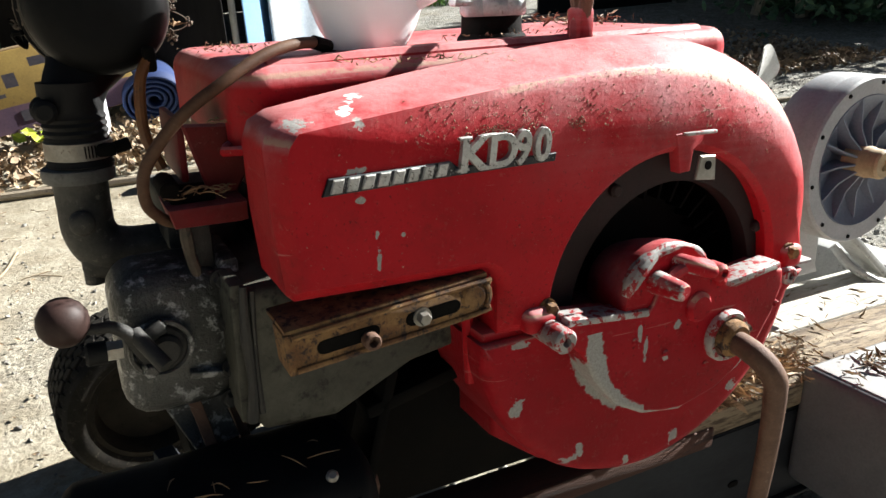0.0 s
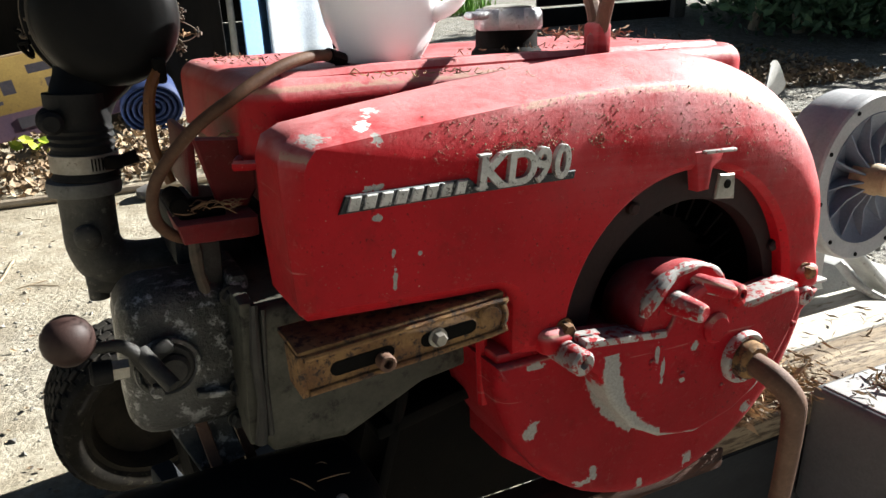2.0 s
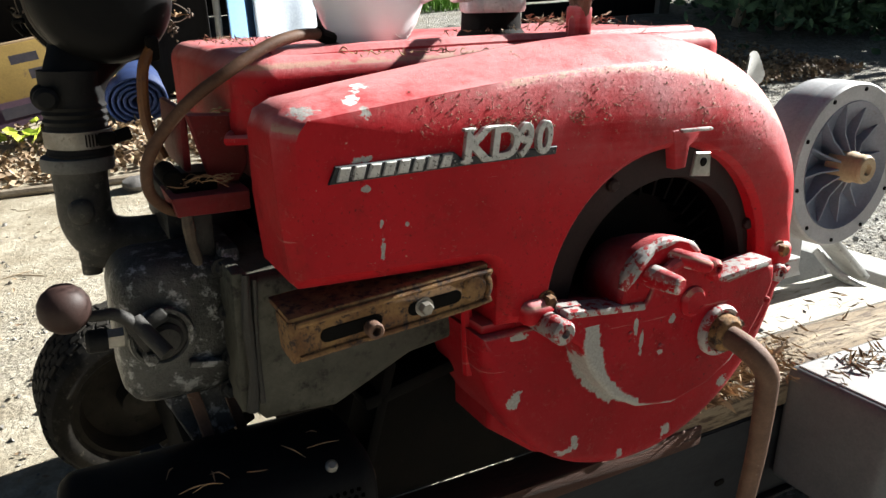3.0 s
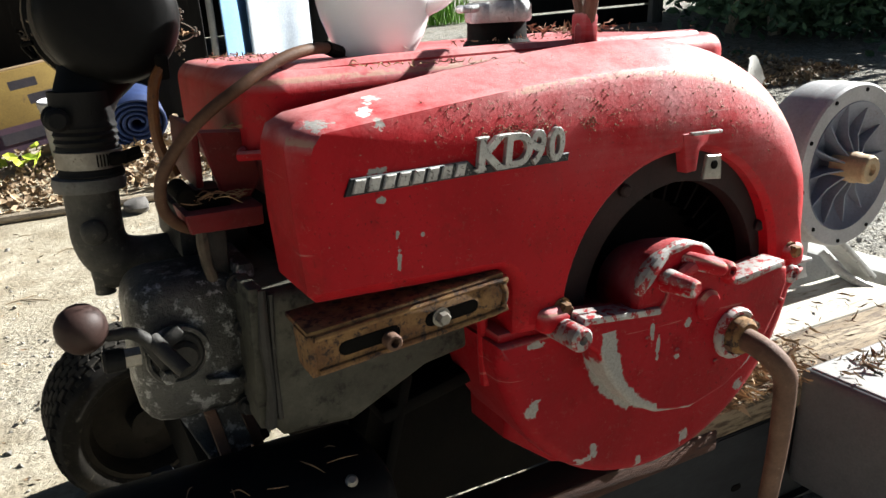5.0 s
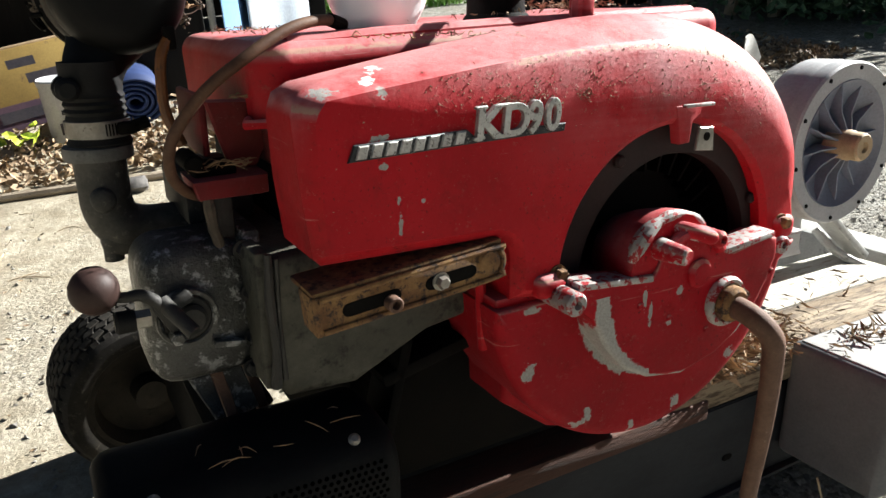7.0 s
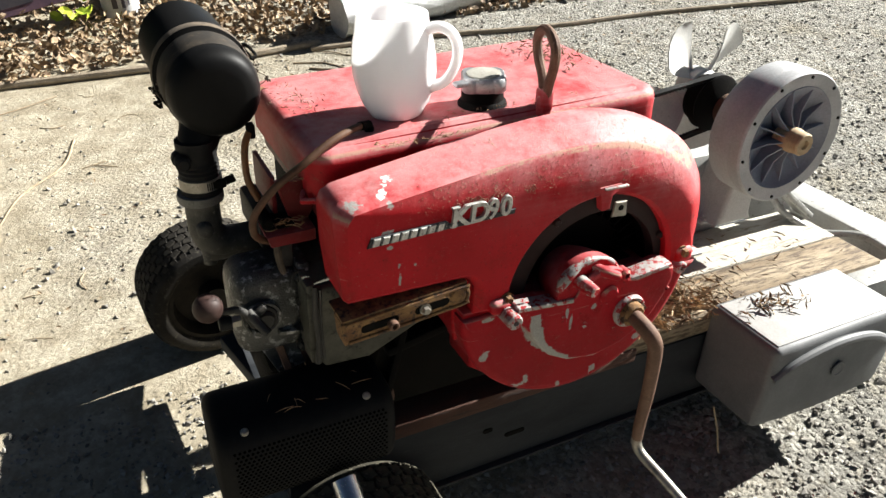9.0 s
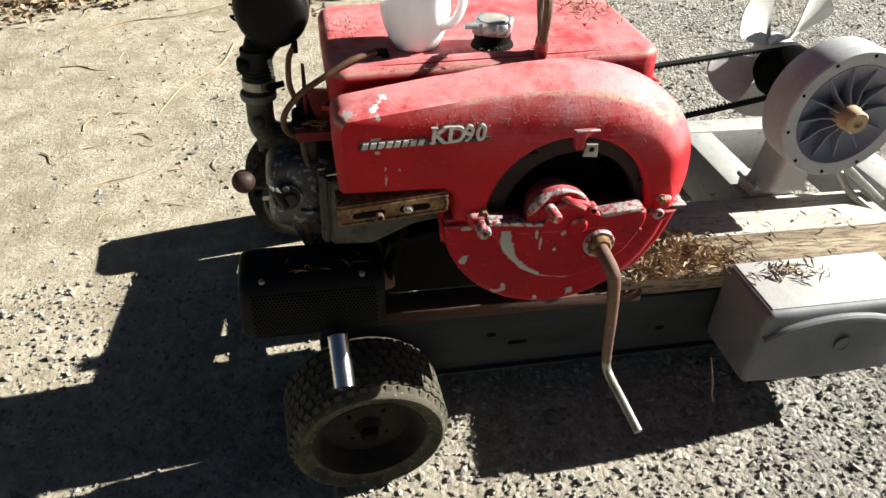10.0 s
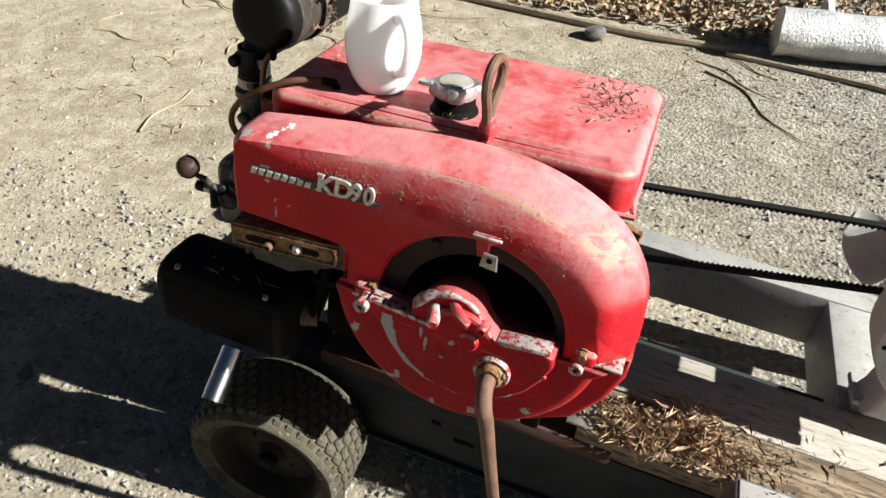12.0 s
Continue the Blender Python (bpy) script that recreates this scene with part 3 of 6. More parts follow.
cowling = part("cowling", bm_shell(cowl_pts, 0.0, 0.074, k + wide + [0.012] * 3, 10, depths=k + deep + [0.028, 0.020, 0.012], flat=0.85, crown=[(0.0, 0.0)] * len(k) + bulge + [(0.0, 0.0)] * 3), RED, engine, "faded red sheet-metal fan cowling", 50, True)

low = [(0.126, 0.613), *arc(0.314, 0.629, 0.190, 192, 348, 34), (0.516, 0.613)]
rear = [(0.160, 0.613), (0.165, 0.492), (0.220, 0.449), (0.290, 0.426), (0.360, 0.420), (0.430, 0.436), (0.490, 0.472), (0.524, 0.524), (0.541, 0.575), (0.541, 0.613)]
part("cowling_back", bm_shell(rear, 0.046, 0.112, [0.004] + [0.010] * 8 + [0.004], 4), RED_COVER, engine, "red rear rim of the lower cowling", 50, True)
part("lower_cowling", bm_shell(low, 0.004, 0.100, [0.004] + [0.014] * 35 + [0.006], 4), RED_COVER, engine, "red lower cowling half, chipped along its edge", 50, True)

# crusted dirt grains stuck to the upper face
bpy.context.view_layer.update()
rng = random.Random(11)
gv, gf = [], []
while len(gv) < 6 * 1500:
    kind = rng.random()
    if kind < 0.34:
        x, z = rng.uniform(0.105, 0.215), rng.gauss(0.7885, 0.0035)
    elif kind < 0.80:
        x = rng.uniform(0.06, 0.44)
        z = 0.800 + 0.012 * noise.noise((x * 9, 0.2, 0)) + rng.gauss(0.0, 0.013) - max(0, x - 0.33) * 0.35
    else:
        x, z = rng.uniform(-0.02, 0.44), rng.uniform(0.66, 0.83)
    if noise.noise((x * 38, z * 60, 3.1)) < rng.uniform(-0.5, 0.5):
        continue
    hit, at, nor, _ = cowling.ray_cast(Vector((x, -0.2, z)), Vector((0, 1, 0)))
    if not hit or at.y > 0.018:
        continue
    r = rng.choice((0.0003, 0.0003, 0.0004, 0.0005, 0.0006, 0.0009)) * (0.7 if kind > 0.8 else 1)
    turn = Euler((rng.random() * 6, rng.random() * 6, rng.random() * 6)).to_matrix()
    k0 = len(gv)
    for d in ((1, 0, 0), (-1, 0, 0), (0, 1, 0), (0, -1, 0), (0, 0, 1), (0, 0, -1)):
        gv.append(at + turn @ (Vector(d) * r * rng.uniform(0.6, 1.6)))
    gf += [tuple(k0 + q for q in f) for f in ((0, 2, 4), (2, 1, 4), (1, 3, 4), (3, 0, 4), (2, 0, 5), (1, 2, 5), (3, 1, 5), (0, 3, 5))]
crust_me = bpy.data.meshes.new("dirt_crust")
crust_me.from_pydata(gv, [], gf)
crust_me.materials.append(surface("crusted_dirt", (0.28, 0.14, 0.09), (0.22, 0.07, 0.05), (0.45, 0.34, 0.24), 60, 500, (0.52, 0.58), (0.8, 0.95), 0.0, 0.3))
crust = new("dirt_crust", crust_me)
crust.parent = cowling
tagged(crust, "crusted brown dirt grains", kind="stuff")

# flywheel behind its ring
ring = bm_lathe([(0.160, 0), (0.160, 0.006), (0.110, 0.006), (0.108, 0.0), (0.108, -0.01)], 64, Matrix.Translation((0.332, 0.022, 0.616)) @ TURN_Y)
part("intake_ring", ring, RING, engine, "brown ring round the flywheel opening")
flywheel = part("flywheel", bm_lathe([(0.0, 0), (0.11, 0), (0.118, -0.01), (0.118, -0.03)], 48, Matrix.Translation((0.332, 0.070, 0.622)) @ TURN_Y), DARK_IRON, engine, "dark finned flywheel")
# added lining; its near-black colour holds the shade behind the ring
part("shade_lining", bm_lathe([(0.121, 0.0), (0.121, -0.062), (0.0, -0.062)], 48, Matrix.Translation((0.3245, 0.0285, 0.618)) @ TURN_Y), DARK_IRON, engine, "dark lining added for the shade inside the fan opening")
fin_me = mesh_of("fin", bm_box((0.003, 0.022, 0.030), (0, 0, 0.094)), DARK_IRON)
for a in range(30):
    fin = new("fin", fin_me)
    fin.parent = flywheel
    fin.matrix_basis = Matrix.Translation((0.332, 0.062, 0.622)) @ Matrix.Rotation(radians(12 * a), 4, "Y")

# crank cover with its bosses
top_edge = [(0.186, 0.628), (0.200, 0.631), (0.240, 0.6265), (0.274, 0.622), (0.283, 0.632), (0.289, 0.650), (0.302, 0.662), (0.322, 0.667), (0.343, 0.660), (0.357, 0.645), (0.370, 0.633), (0.382, 0.630), (0.405, 0.634), (0.432, 0.638)]
side = [(0.446, 0.634), (0.448, 0.617), (0.438, 0.590), (0.422, 0.563), (0.400, 0.541), (0.370, 0.524), (0.325, 0.514), (0.280, 0.522), (0.248, 0.540), (0.224, 0.568), (0.208, 0.598), (0.190, 0.612)]
part("crank_cover", bm_shell(top_edge + side, -0.024, 0.012, [0.003] * len(top_edge) + [0.005] * len(side), 3), RED_COVER, engine, "red crank cover, paint flaked to grey metal", 40, True)
for size, at_, tilt in (((0.088, 0.024, 0.007), (0.234, -0.013, 0.6275), 5.5), ((0.070, 0.026, 0.007), (0.405, -0.012, 0.6360), -6)):
    part("cover_lip", bm_box(size, at_, 0.0022, 2, Matrix.Rotation(radians(tilt), 4, "Y")), BARE, engine, "worn bare edge of the crank cover")
HX, HZ = 0.303, 0.627
dome = bm_lathe([(0.036, -0.05), (0.045, -0.03), (0.052, -0.006), (0.0545, 0.010), (0.0545, 0.018), (0.052, 0.022), (0.040, 0.021), (0, 0.019)], 48, Matrix.Translation((HX, 0, HZ)) @ TURN_Y)
part("hub_dome", dome, RED_DOME, engine, "red domed hub housing, chipped rim")
part("dome_lip", bm_tube([(HX + 0.0515 * math.cos(radians(a)), -0.0185, HZ + 0.0515 * math.sin(radians(a))) for a in range(164, 32, -12)], [0.0040, 0.0078, 0.0085, 0.0070, 0.0048, 0.0055, 0.0038, 0.0030, 0.0042, 0.0034], 10, 3), BARE, engine, "worn bare rim of the hub")
part("boss", disc(0.0145, -0.030, -0.02, 0.334, 0.618, 0.0035, 20), RED_COVER, engine)
part("boss", disc(0.0085, -0.036, -0.02, 0.350, 0.650, 0.0035, 20, 0.003), RED_COVER, engine)
part("boss", bm_tube([(0.2835, -0.012, 0.6500), (0.2860, -0.034, 0.6495), (0.2885, -0.048, 0.6490), (0.2890, -0.051, 0.6488)], [0.0115, 0.0096, 0.0082, 0.0060], 18, 4), RED_BARE, engine, "worn boss of the crank cover")
part("boss", bm_tube([(0.305, -0.016, 0.6660), (0.316, -0.030, 0.6625), (0.331, -0.038, 0.6570), (0.334, -0.039, 0.6560)], [0.0070, 0.0078, 0.0068, 0.0045], 16, 4), RED_BARE, engine, "worn boss of the crank cover")
part("cover_rib", bm_tube([(0.288, -0.024, 0.640), (0.298, -0.027, 0.656), (0.320, -0.027, 0.662), (0.342, -0.026, 0.655), (0.360, -0.025, 0.638)], 0.0058, 8), RED_COVER, engine)
part("cover_bolt", disc(0.0108, -0.034, 0.02, 0.182, 0.621, 0.002, 18, 0.004), BARE, engine, "worn steel boss with a hollow end")
part("cover_bolt", disc(0.0095, -0.012, 0.04, 0.475, 0.617, 0.002, 18, 0.004), BARE, engine)
for x, z, y in ((0.186, 0.638, 0.0), (0.478, 0.640, -0.002)):
    part("clamp_bolt", bolt(0.0066, 0.009, (x, y, z)), RUST, engine)
part("clamp_lug", bm_box((0.032, 0.03, 0.022), (0.176, 0.005, 0.630), 0.008, 3), RED, engine)
part("clamp_lug", bm_box((0.030, 0.03, 0.026), (0.482, 0.008, 0.634), 0.008, 3), RED, engine)
part("seam_flange", bm_box((0.062, 0.05, 0.010), (0.160, 0.036, 0.6165), 0.003), RED_COVER, engine)
part("seam_flange", bm_box((0.042, 0.080, 0.004), (0.511, 0.048, 0.6185), 0.0015), BARE, engine, "worn bare seam edge")
seal = bm_lathe([(0.0, 0.004), (0.019, 0.004), (0.020, 0.008), (0.0235, 0.008), (0.0255, 0.005), (0.0255, 0.0)], 36, Matrix.Translation((0.373, -0.0235, 0.582)) @ TURN_Y)
part("shaft_seal", seal, BARE, engine, "grey ring seal round the crank shaft")
for x, z in ((0.300, 0.580), (0.352, 0.556), (0.44, 0.60), (0.262, 0.60)):
    part("screw", disc(0.0032, -0.0262, -0.022, x, z, 0.001, 10), RED_COVER, engine)

# tab over the opening
tab = bm_shell([(0.327, 0.733), (0.350, 0.731), (0.348, 0.753), (0.330, 0.754)], -0.014, -0.011, [0.001] * 4, 1)
part("tab", tab, CLAMP, engine, "small bare metal tab with a hole")
part("tab_hole", disc(0.0040, -0.0150, -0.012, 0.339, 0.745, 0.0004, 16), DARK_IRON, engine)
part("tab_bracket", bm_shell([(0.312, 0.772), (0.346, 0.773), (0.343, 0.763), (0.334, 0.757), (0.332, 0.738), (0.320, 0.737), (0.316, 0.756)], -0.0018, 0.010, [0.002] * 7, 2, centre=(0.328, 0.757)), RED, engine)
part("tab_strip", bm_box((0.037, 0.005, 0.003), (0.331, -0.009, 0.773), 0.001), BARE, engine)
for x, z in ((0.262, 0.726), (0.445, 0.668)):
    part("ring_screw", disc(0.006, 0.010, 0.018, x, z, 0.002, 14), RING, engine)

# badge
badge = part("badge", bm_shell([(-0.003, 0.757), (0.094, 0.7605), (0.186, 0.7625), (0.187, 0.769), (0.100, 0.7665), (0.094, 0.7715), (0.002, 0.7690)], -0.0025, 0.001, [0.0006] * 7, 1, centre=(0.1, 0.76)), BADGE, engine, "cast badge strip with slanting marks")
for i in range(8):
    x = 0.002 + i * 0.0113
    slant = [(x, 0.7588 + x * 0.035), (x + 0.0082, 0.7590 + x * 0.035), (x + 0.0108, 0.7684 + x * 0.035), (x + 0.0030, 0.7682 + x * 0.035)]
    part("badge_mark", bm_shell(slant, -0.0048, -0.001, [0.0007] * 4, 1, centre=(x + 0.005, 0.763)), ALU, badge)
for ch, x0, wide in (("K", 0.0985, 1.15), ("D", 0.1225, 1.1), ("9", 0.1462, 0.92), ("0", 0.1640, 0.92)):
    cu = bpy.data.curves.new("letter", "FONT")
    cu.body, cu.size, cu.extrude, cu.shear, cu.offset, cu.bevel_depth = ch, 0.034, 0.002, 0.12, 0.0007, 0.0004
    tmp = new("letter_curve", cu)
    me = bpy.data.meshes.new_from_object(tmp.evaluated_get(bpy.context.evaluated_depsgraph_get()))
    bpy.data.objects.remove(tmp)
    bm = bmesh.new()
    bm.from_mesh(me)
    bpy.data.meshes.remove(me)
    lo_, hi_ = min(v.co.x for v in bm.verts), max(v.co.x for v in bm.verts)
    for at_x, at_y, w_ in {"K": ((lo_ + 0.0025, 0.0011, 0.0095), (lo_ + 0.0053, 0.0237, 0.0095), (hi_ - 0.0025, 0.0011, 0.0085), (hi_ - 0.0015, 0.0237, 0.0085)), "D": ((lo_ + 0.0018, 0.0011, 0.0085), (lo_ + 0.0046, 0.0237, 0.0085))}.get(ch, ()):
        bm = joined(bm, bm_box((w_, 0.0022, 0.0046), (at_x, at_y, 0.0), 0.0004, 1))
    m = Matrix.Translation((x0, -0.0035, 0.7635 + (x0 - 0.1) * 0.03)) @ Matrix.Rotation(radians(-1.5), 4, "Y") @ TURN_Y @ Matrix.Diagonal((wide * 0.93, 1, 1, 1))
    bmesh.ops.transform(bm, matrix=m, verts=bm.verts)
    part("badge_letter", bm, ALU, badge, "raised aluminium model letter", 20)

# rusty slotted bracket below the cowling, with a pressed rim
slope = Matrix.Translation((0.050, 0.004, 0.652)) @ Matrix.Rotation(radians(-5.5), 4, "Y")
bk = bm_shell([(-0.083, -0.014), (0.070, -0.014), (0.080, -0.009), (0.0835, 0.0), (0.082, 0.012), (0.072, 0.018), (-0.083, 0.018)], -0.004, 0.002, [0.002] * 7, 2, centre=(0, 0))
flange = bm_box((0.164, 0.05, 0.005), (-0.002, 0.022, 0.018), 0.0015)
flange2 = bm_box((0.005, 0.03, 0.032), (-0.083, 0.010, 0.002), 0.0015)
rim_ = bm_tube([(-0.080, -0.0045, -0.011), (0.066, -0.0045, -0.011), (0.076, -0.0045, -0.006), (0.0795, -0.0045, 0.002), (0.077, -0.0045, 0.011), (0.068, -0.0045, 0.015), (-0.080, -0.0045, 0.015)], 0.0024, 8, 3)
bk = joined(bk, flange, flange2, rim_)
bmesh.ops.transform(bk, matrix=slope, verts=bk.verts)
bracket = part("slotted_bracket", bk, RUST, engine, "rusty slotted adjusting bracket")
for x0, x1 in ((-0.058, -0.020), (0.012, 0.048)):
    sl = bm_shell([*arc(x0, 0.001, 0.0055, 90, 270, 6), *arc(x1, 0.001, 0.0055, -90, 90, 6)], -0.0046, -0.003, [0.0003] * 14, 1)
    bmesh.ops.transform(sl, matrix=slope, verts=sl.verts)
    part("slot", sl, DARK_IRON, bracket)
nut = bolt(0.0056, 0.007, (0, 0, 0))
bmesh.ops.transform(nut, matrix=slope @ Matrix.Translation((0.020, -0.005, 0.001)), verts=nut.verts)
part("bolt", nut, CLAMP, bracket)
stud = disc(0.0065, -0.014, -0.004, -0.024, -0.003, 0.001, 14, 0.0035)
bmesh.ops.transform(stud, matrix=slope, verts=stud.verts)
part("stud", stud, RUST_PIPE, bracket)
rv = disc(0.011, -0.007, -0.004, 0.065, 0.004, 0.002, 18)
bmesh.ops.transform(rv, matrix=slope, verts=rv.verts)
part("rivet", rv, RUST, bracket)

# crankcase, cylinder and head
case = joined(bm_shell([(-0.047, 0.676), (-0.052, 0.570), (-0.04, 0.553), (0.02, 0.550), (0.09, 0.583), (0.15, 0.592), (0.17, 0.62), (0.17, 0.69)], 0.060, 0.30, [0.010] * 8, 3, centre=(0.05, 0.62)),
              bm_box((0.012, 0.20, 0.118), (-0.052, 0.165, 0.622), 0.003))
part("crankcase", case, CASE, engine, "grey oily crankcase casting")
part("gasket", joined(bm_tube([(-0.048, 0.062, 0.680), (-0.0495, 0.061, 0.640), (-0.0480, 0.0605, 0.600), (-0.0505, 0.062, 0.566)], [0.003, 0.0045, 0.0035, 0.005], 8, 5), bm_tube([(-0.042, 0.0605, 0.676), (-0.0435, 0.0600, 0.625), (-0.0425, 0.0605, 0.572)], [0.0022, 0.0016, 0.0026], 6, 5)), CAST_DARK, engine, "tarry gasket edge")
part("crankcase_base", joined(bm_box((0.42, 0.26, 0.20), (0.25, 0.27, 0.47), 0.02), bm_box((0.42, 0.20, 0.06), (0.28, 0.29, 0.375), 0.008)), DARK_IRON, engine, "lower crankcase, near black with its shade put into the colour")
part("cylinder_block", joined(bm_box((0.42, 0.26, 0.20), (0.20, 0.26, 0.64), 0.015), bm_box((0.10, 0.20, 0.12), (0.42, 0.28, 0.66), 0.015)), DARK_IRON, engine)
head = joined(bm_box((0.092, 0.085, 0.122), (-0.098, 0.1345, 0.617), 0.024, 4), bm_box((0.016, 0.10, 0.136), (-0.054, 0.145, 0.615), 0.005))
part("head_cover", head, CAST, engine, "oily grey cylinder head cover", 40)
RX, RZ = -0.113, 0.622
spindle = part("spindle_flange", joined(disc(0.0205, 0.084, 0.10, RX, RZ, 0.003, 32), disc(0.0125, 0.078, 0.09, RX + 0.003, RZ - 0.001, 0.003, 24)), CAST_DARK, engine, "sooty round spindle flange")
part("flange_ring", bm_lathe([(0.0195, 0.0), (0.0240, 0.0), (0.0245, 0.003), (0.0235, 0.0055), (0.0210, 0.0055), (0.0195, 0.003)], 40, Matrix.Translation((RX, 0.0885, RZ)) @ TURN_Y), CAST, spindle)
part("spindle_bolt", bm_tube([(-0.131, 0.078, 0.643), (-0.126, 0.070, 0.636), (-0.115, 0.054, 0.623), (-0.1145, 0.0535, 0.6225)], [0.0056, 0.0060, 0.0060, 0.0045], 18, 3), CAST_DARK, engine, "thick clamping bolt of the lever")
part("clamp_fork", joined(bm_box((0.034, 0.010, 0.012), (-0.127, 0.080, 0.627), 0.003, 2, Matrix.Rotation(radians(62), 4, "Y")), bm_box((0.020, 0.011, 0.011), (-0.118, 0.079, 0.640), 0.003, 2, Matrix.Rotation(radians(-30), 4, "Y"))), CAST_DARK, engine, "forked clamp of the lever")
part("lever_screw", disc(0.0056, 0.068, 0.085, -0.1235, 0.6115, 0.0015, 6), CAST, engine)
part("head_lug", bm_box((0.026, 0.014, 0.006), (-0.082, 0.090, 0.592), 0.002, turn=Matrix.Rotation(radians(9), 4, "Y")), CAST, engine)
for x, z in ((-0.062, 0.668), (-0.060, 0.630), (-0.061, 0.590), (-0.064, 0.562)):
    part("head_bolt", bolt(0.0062, 0.008, (x, 0.092, z)), CAST_DARK, engine)
lever = part("lever", bm_tube([(-0.131, 0.076, 0.636), (-0.137, 0.075, 0.6455), (-0.146, 0.075, 0.6515), (-0.155, 0.076, 0.6515), (-0.166, 0.079, 0.652)], [0.0048, 0.0050, 0.0046, 0.0042, 0.0036], 16), CAST_DARK, engine, "bent decompression lever")
part("knob", bm_lathe([(0.0, -0.0175), (0.008, -0.0165), (0.0135, -0.012), (0.017, -0.006), (0.0178, 0.0), (0.017, 0.006), (0.0135, 0.012), (0.008, 0.0165), (0, 0.0175)], 44, Matrix.Translation((-0.176, 0.079, 0.660))), KNOB, lever, "brown ball knob")
side_nut = Matrix.Translation((-0.140, 0.084, 0.6285)) @ Matrix.Rotation(radians(-88), 4, "Y")
part("side_nut", bm_lathe([(0.0078, 0.0), (0.0078, 0.011), (0.006, 0.012), (0, 0.012)], 6, side_nut), CLAMP, lever, "bright steel nut")
part("nut_cap", bm_lathe([(0.0085, 0.011), (0.0088, 0.013), (0.0088, 0.024), (0.007, 0.026), (0, 0.026)], 18, side_nut), RUBBER, lever, "black plug on the nut")
part("stay_plate", bm_shell([(-0.114, 0.550), (-0.067, 0.551), (-0.055, 0.506), (-0.092, 0.498)], 0.122, 0.130, [0.0015] * 4, 1, centre=(-0.085, 0.53)), CAST, engine, "grey stay plate below the head")

# tank
def tank_body():
    bm = bm_box((0.515, 0.302, 0.062), (0.2215, 0.244, 0.801), 0.0, 1)
    up = [e for e in bm.edges if abs(e.verts[0].co.x - e.verts[1].co.x) < 1e-5 and abs(e.verts[0].co.y - e.verts[1].co.y) < 1e-5]
    bmesh.ops.bevel(bm, geom=up, offset=0.03, segments=5, profile=0.5, affect="EDGES")
    lid = [e for e in bm.edges if e.verts[0].co.z > 0.83 and e.verts[1].co.z > 0.83]
    bmesh.ops.bevel(bm, geom=lid, offset=0.018, segments=5, profile=0.5, affect="EDGES")
    return bm


tank = part("tank", tank_body(), RED_TANK, engine, "faded red tank with rounded edges, brown litter on top", 40, True)
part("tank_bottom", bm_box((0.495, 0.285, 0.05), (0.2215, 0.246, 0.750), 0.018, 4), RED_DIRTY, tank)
part("tank_seam", bm_tube([(-0.036, 0.130, 0.7705), (-0.026, 0.099, 0.7705), (0.2, 0.0925, 0.7705), (0.46, 0.0945, 0.7705), (0.4795, 0.13, 0.7705), (0.4795, 0.36, 0.7705)], 0.004, 8, 3), RED_TANK, tank)
part("tank_ridge", bm_tube([(-0.004, 0.114, 0.826), (0.1, 0.112, 0.827), (0.3, 0.112, 0.827), (0.44, 0.114, 0.826)], 0.010, 10), RED_TANK, tank)
part("filler_neck", bm_lathe([(0.034, -0.004), (0.032, 0.004), (0.0285, 0.008), (0.0275, 0.026), (0.0, 0.026)], 32, Matrix.Translation((0.221, 0.152, 0.832))), DARK_IRON, tank, "dark filler neck")
cap_m = Matrix.Translation((0.221, 0.150, 0.855)) @ Matrix.Rotation(radians(20), 4, "Z") @ Matrix.Diagonal((0.86, 0.86, 0.95, 1))
capring = bmesh.new()
ringv = []
for h, grow in ((0, 0.95), (0.003, 1.0), (0.015, 1.0), (0.019, 0.93)):
    ringv.append([capring.verts.new(((0.034 + 0.0075 * max(0.0, math.cos(4 * a)) ** 0.6 * (1 if h < 0.017 else 0.8)) * grow * math.cos(a), (0.034 + 0.0075 * max(0.0, math.cos(4 * a)) ** 0.6) * grow * math.sin(a), h)) for a in [2 * math.pi * i / 64 for i in range(64)]])
for ra, rb in zip(ringv, ringv[1:]):
    for i in range(64):
        capring.faces.new((ra[i], ra[(i + 1) % 64], rb[(i + 1) % 64], rb[i]))
capring.faces.new(ringv[-1])
bmesh.ops.transform(capring, matrix=cap_m, verts=capring.verts)
cap = part("filler_cap", capring, CAPMETAL, tank, "dull metal filler cap with lobes")
part("cap_top", bm_lathe([(0.027, 0.018), (0.026, 0.0205), (0.015, 0.0225), (0, 0.022)], 32, cap_m), CAPTOP, cap)
part("cap_lug", bm_box((0.022, 0.015, 0.007), (0.184, 0.140, 0.868), 0.003), CAPMETAL, cap)
eye_ = bm_tube([(0.282, 0.099, 0.800), (0.282, 0.097, 0.850), (0.281, 0.090, 0.882), (0.279, 0.080, 0.910), (0.278, 0.080, 0.932), (0.279, 0.096, 0.946), (0.281, 0.116, 0.945), (0.283, 0.128, 0.930), (0.283, 0.122, 0.908), (0.282, 0.108, 0.888), (0.282, 0.101, 0.868)], 0.0065, 10, 5)
part("lifting_eye", eye_, RUST_PIPE, engine, "rusty bent-rod lifting eye")
part("eye_socket", joined(bm_lathe([(0.011, 0), (0.011, 0.03), (0.008, 0.034), (0, 0.034)], 6, Matrix.Translation((0.282, 0.099, 0.832))), bm_box((0.016, 0.022, 0.03), (0.282, 0.099, 0.86), 0.004)), RED, engine)

# the tank sits more level than the rest
pivot = Matrix.Translation((-0.04, 0, 0.83))
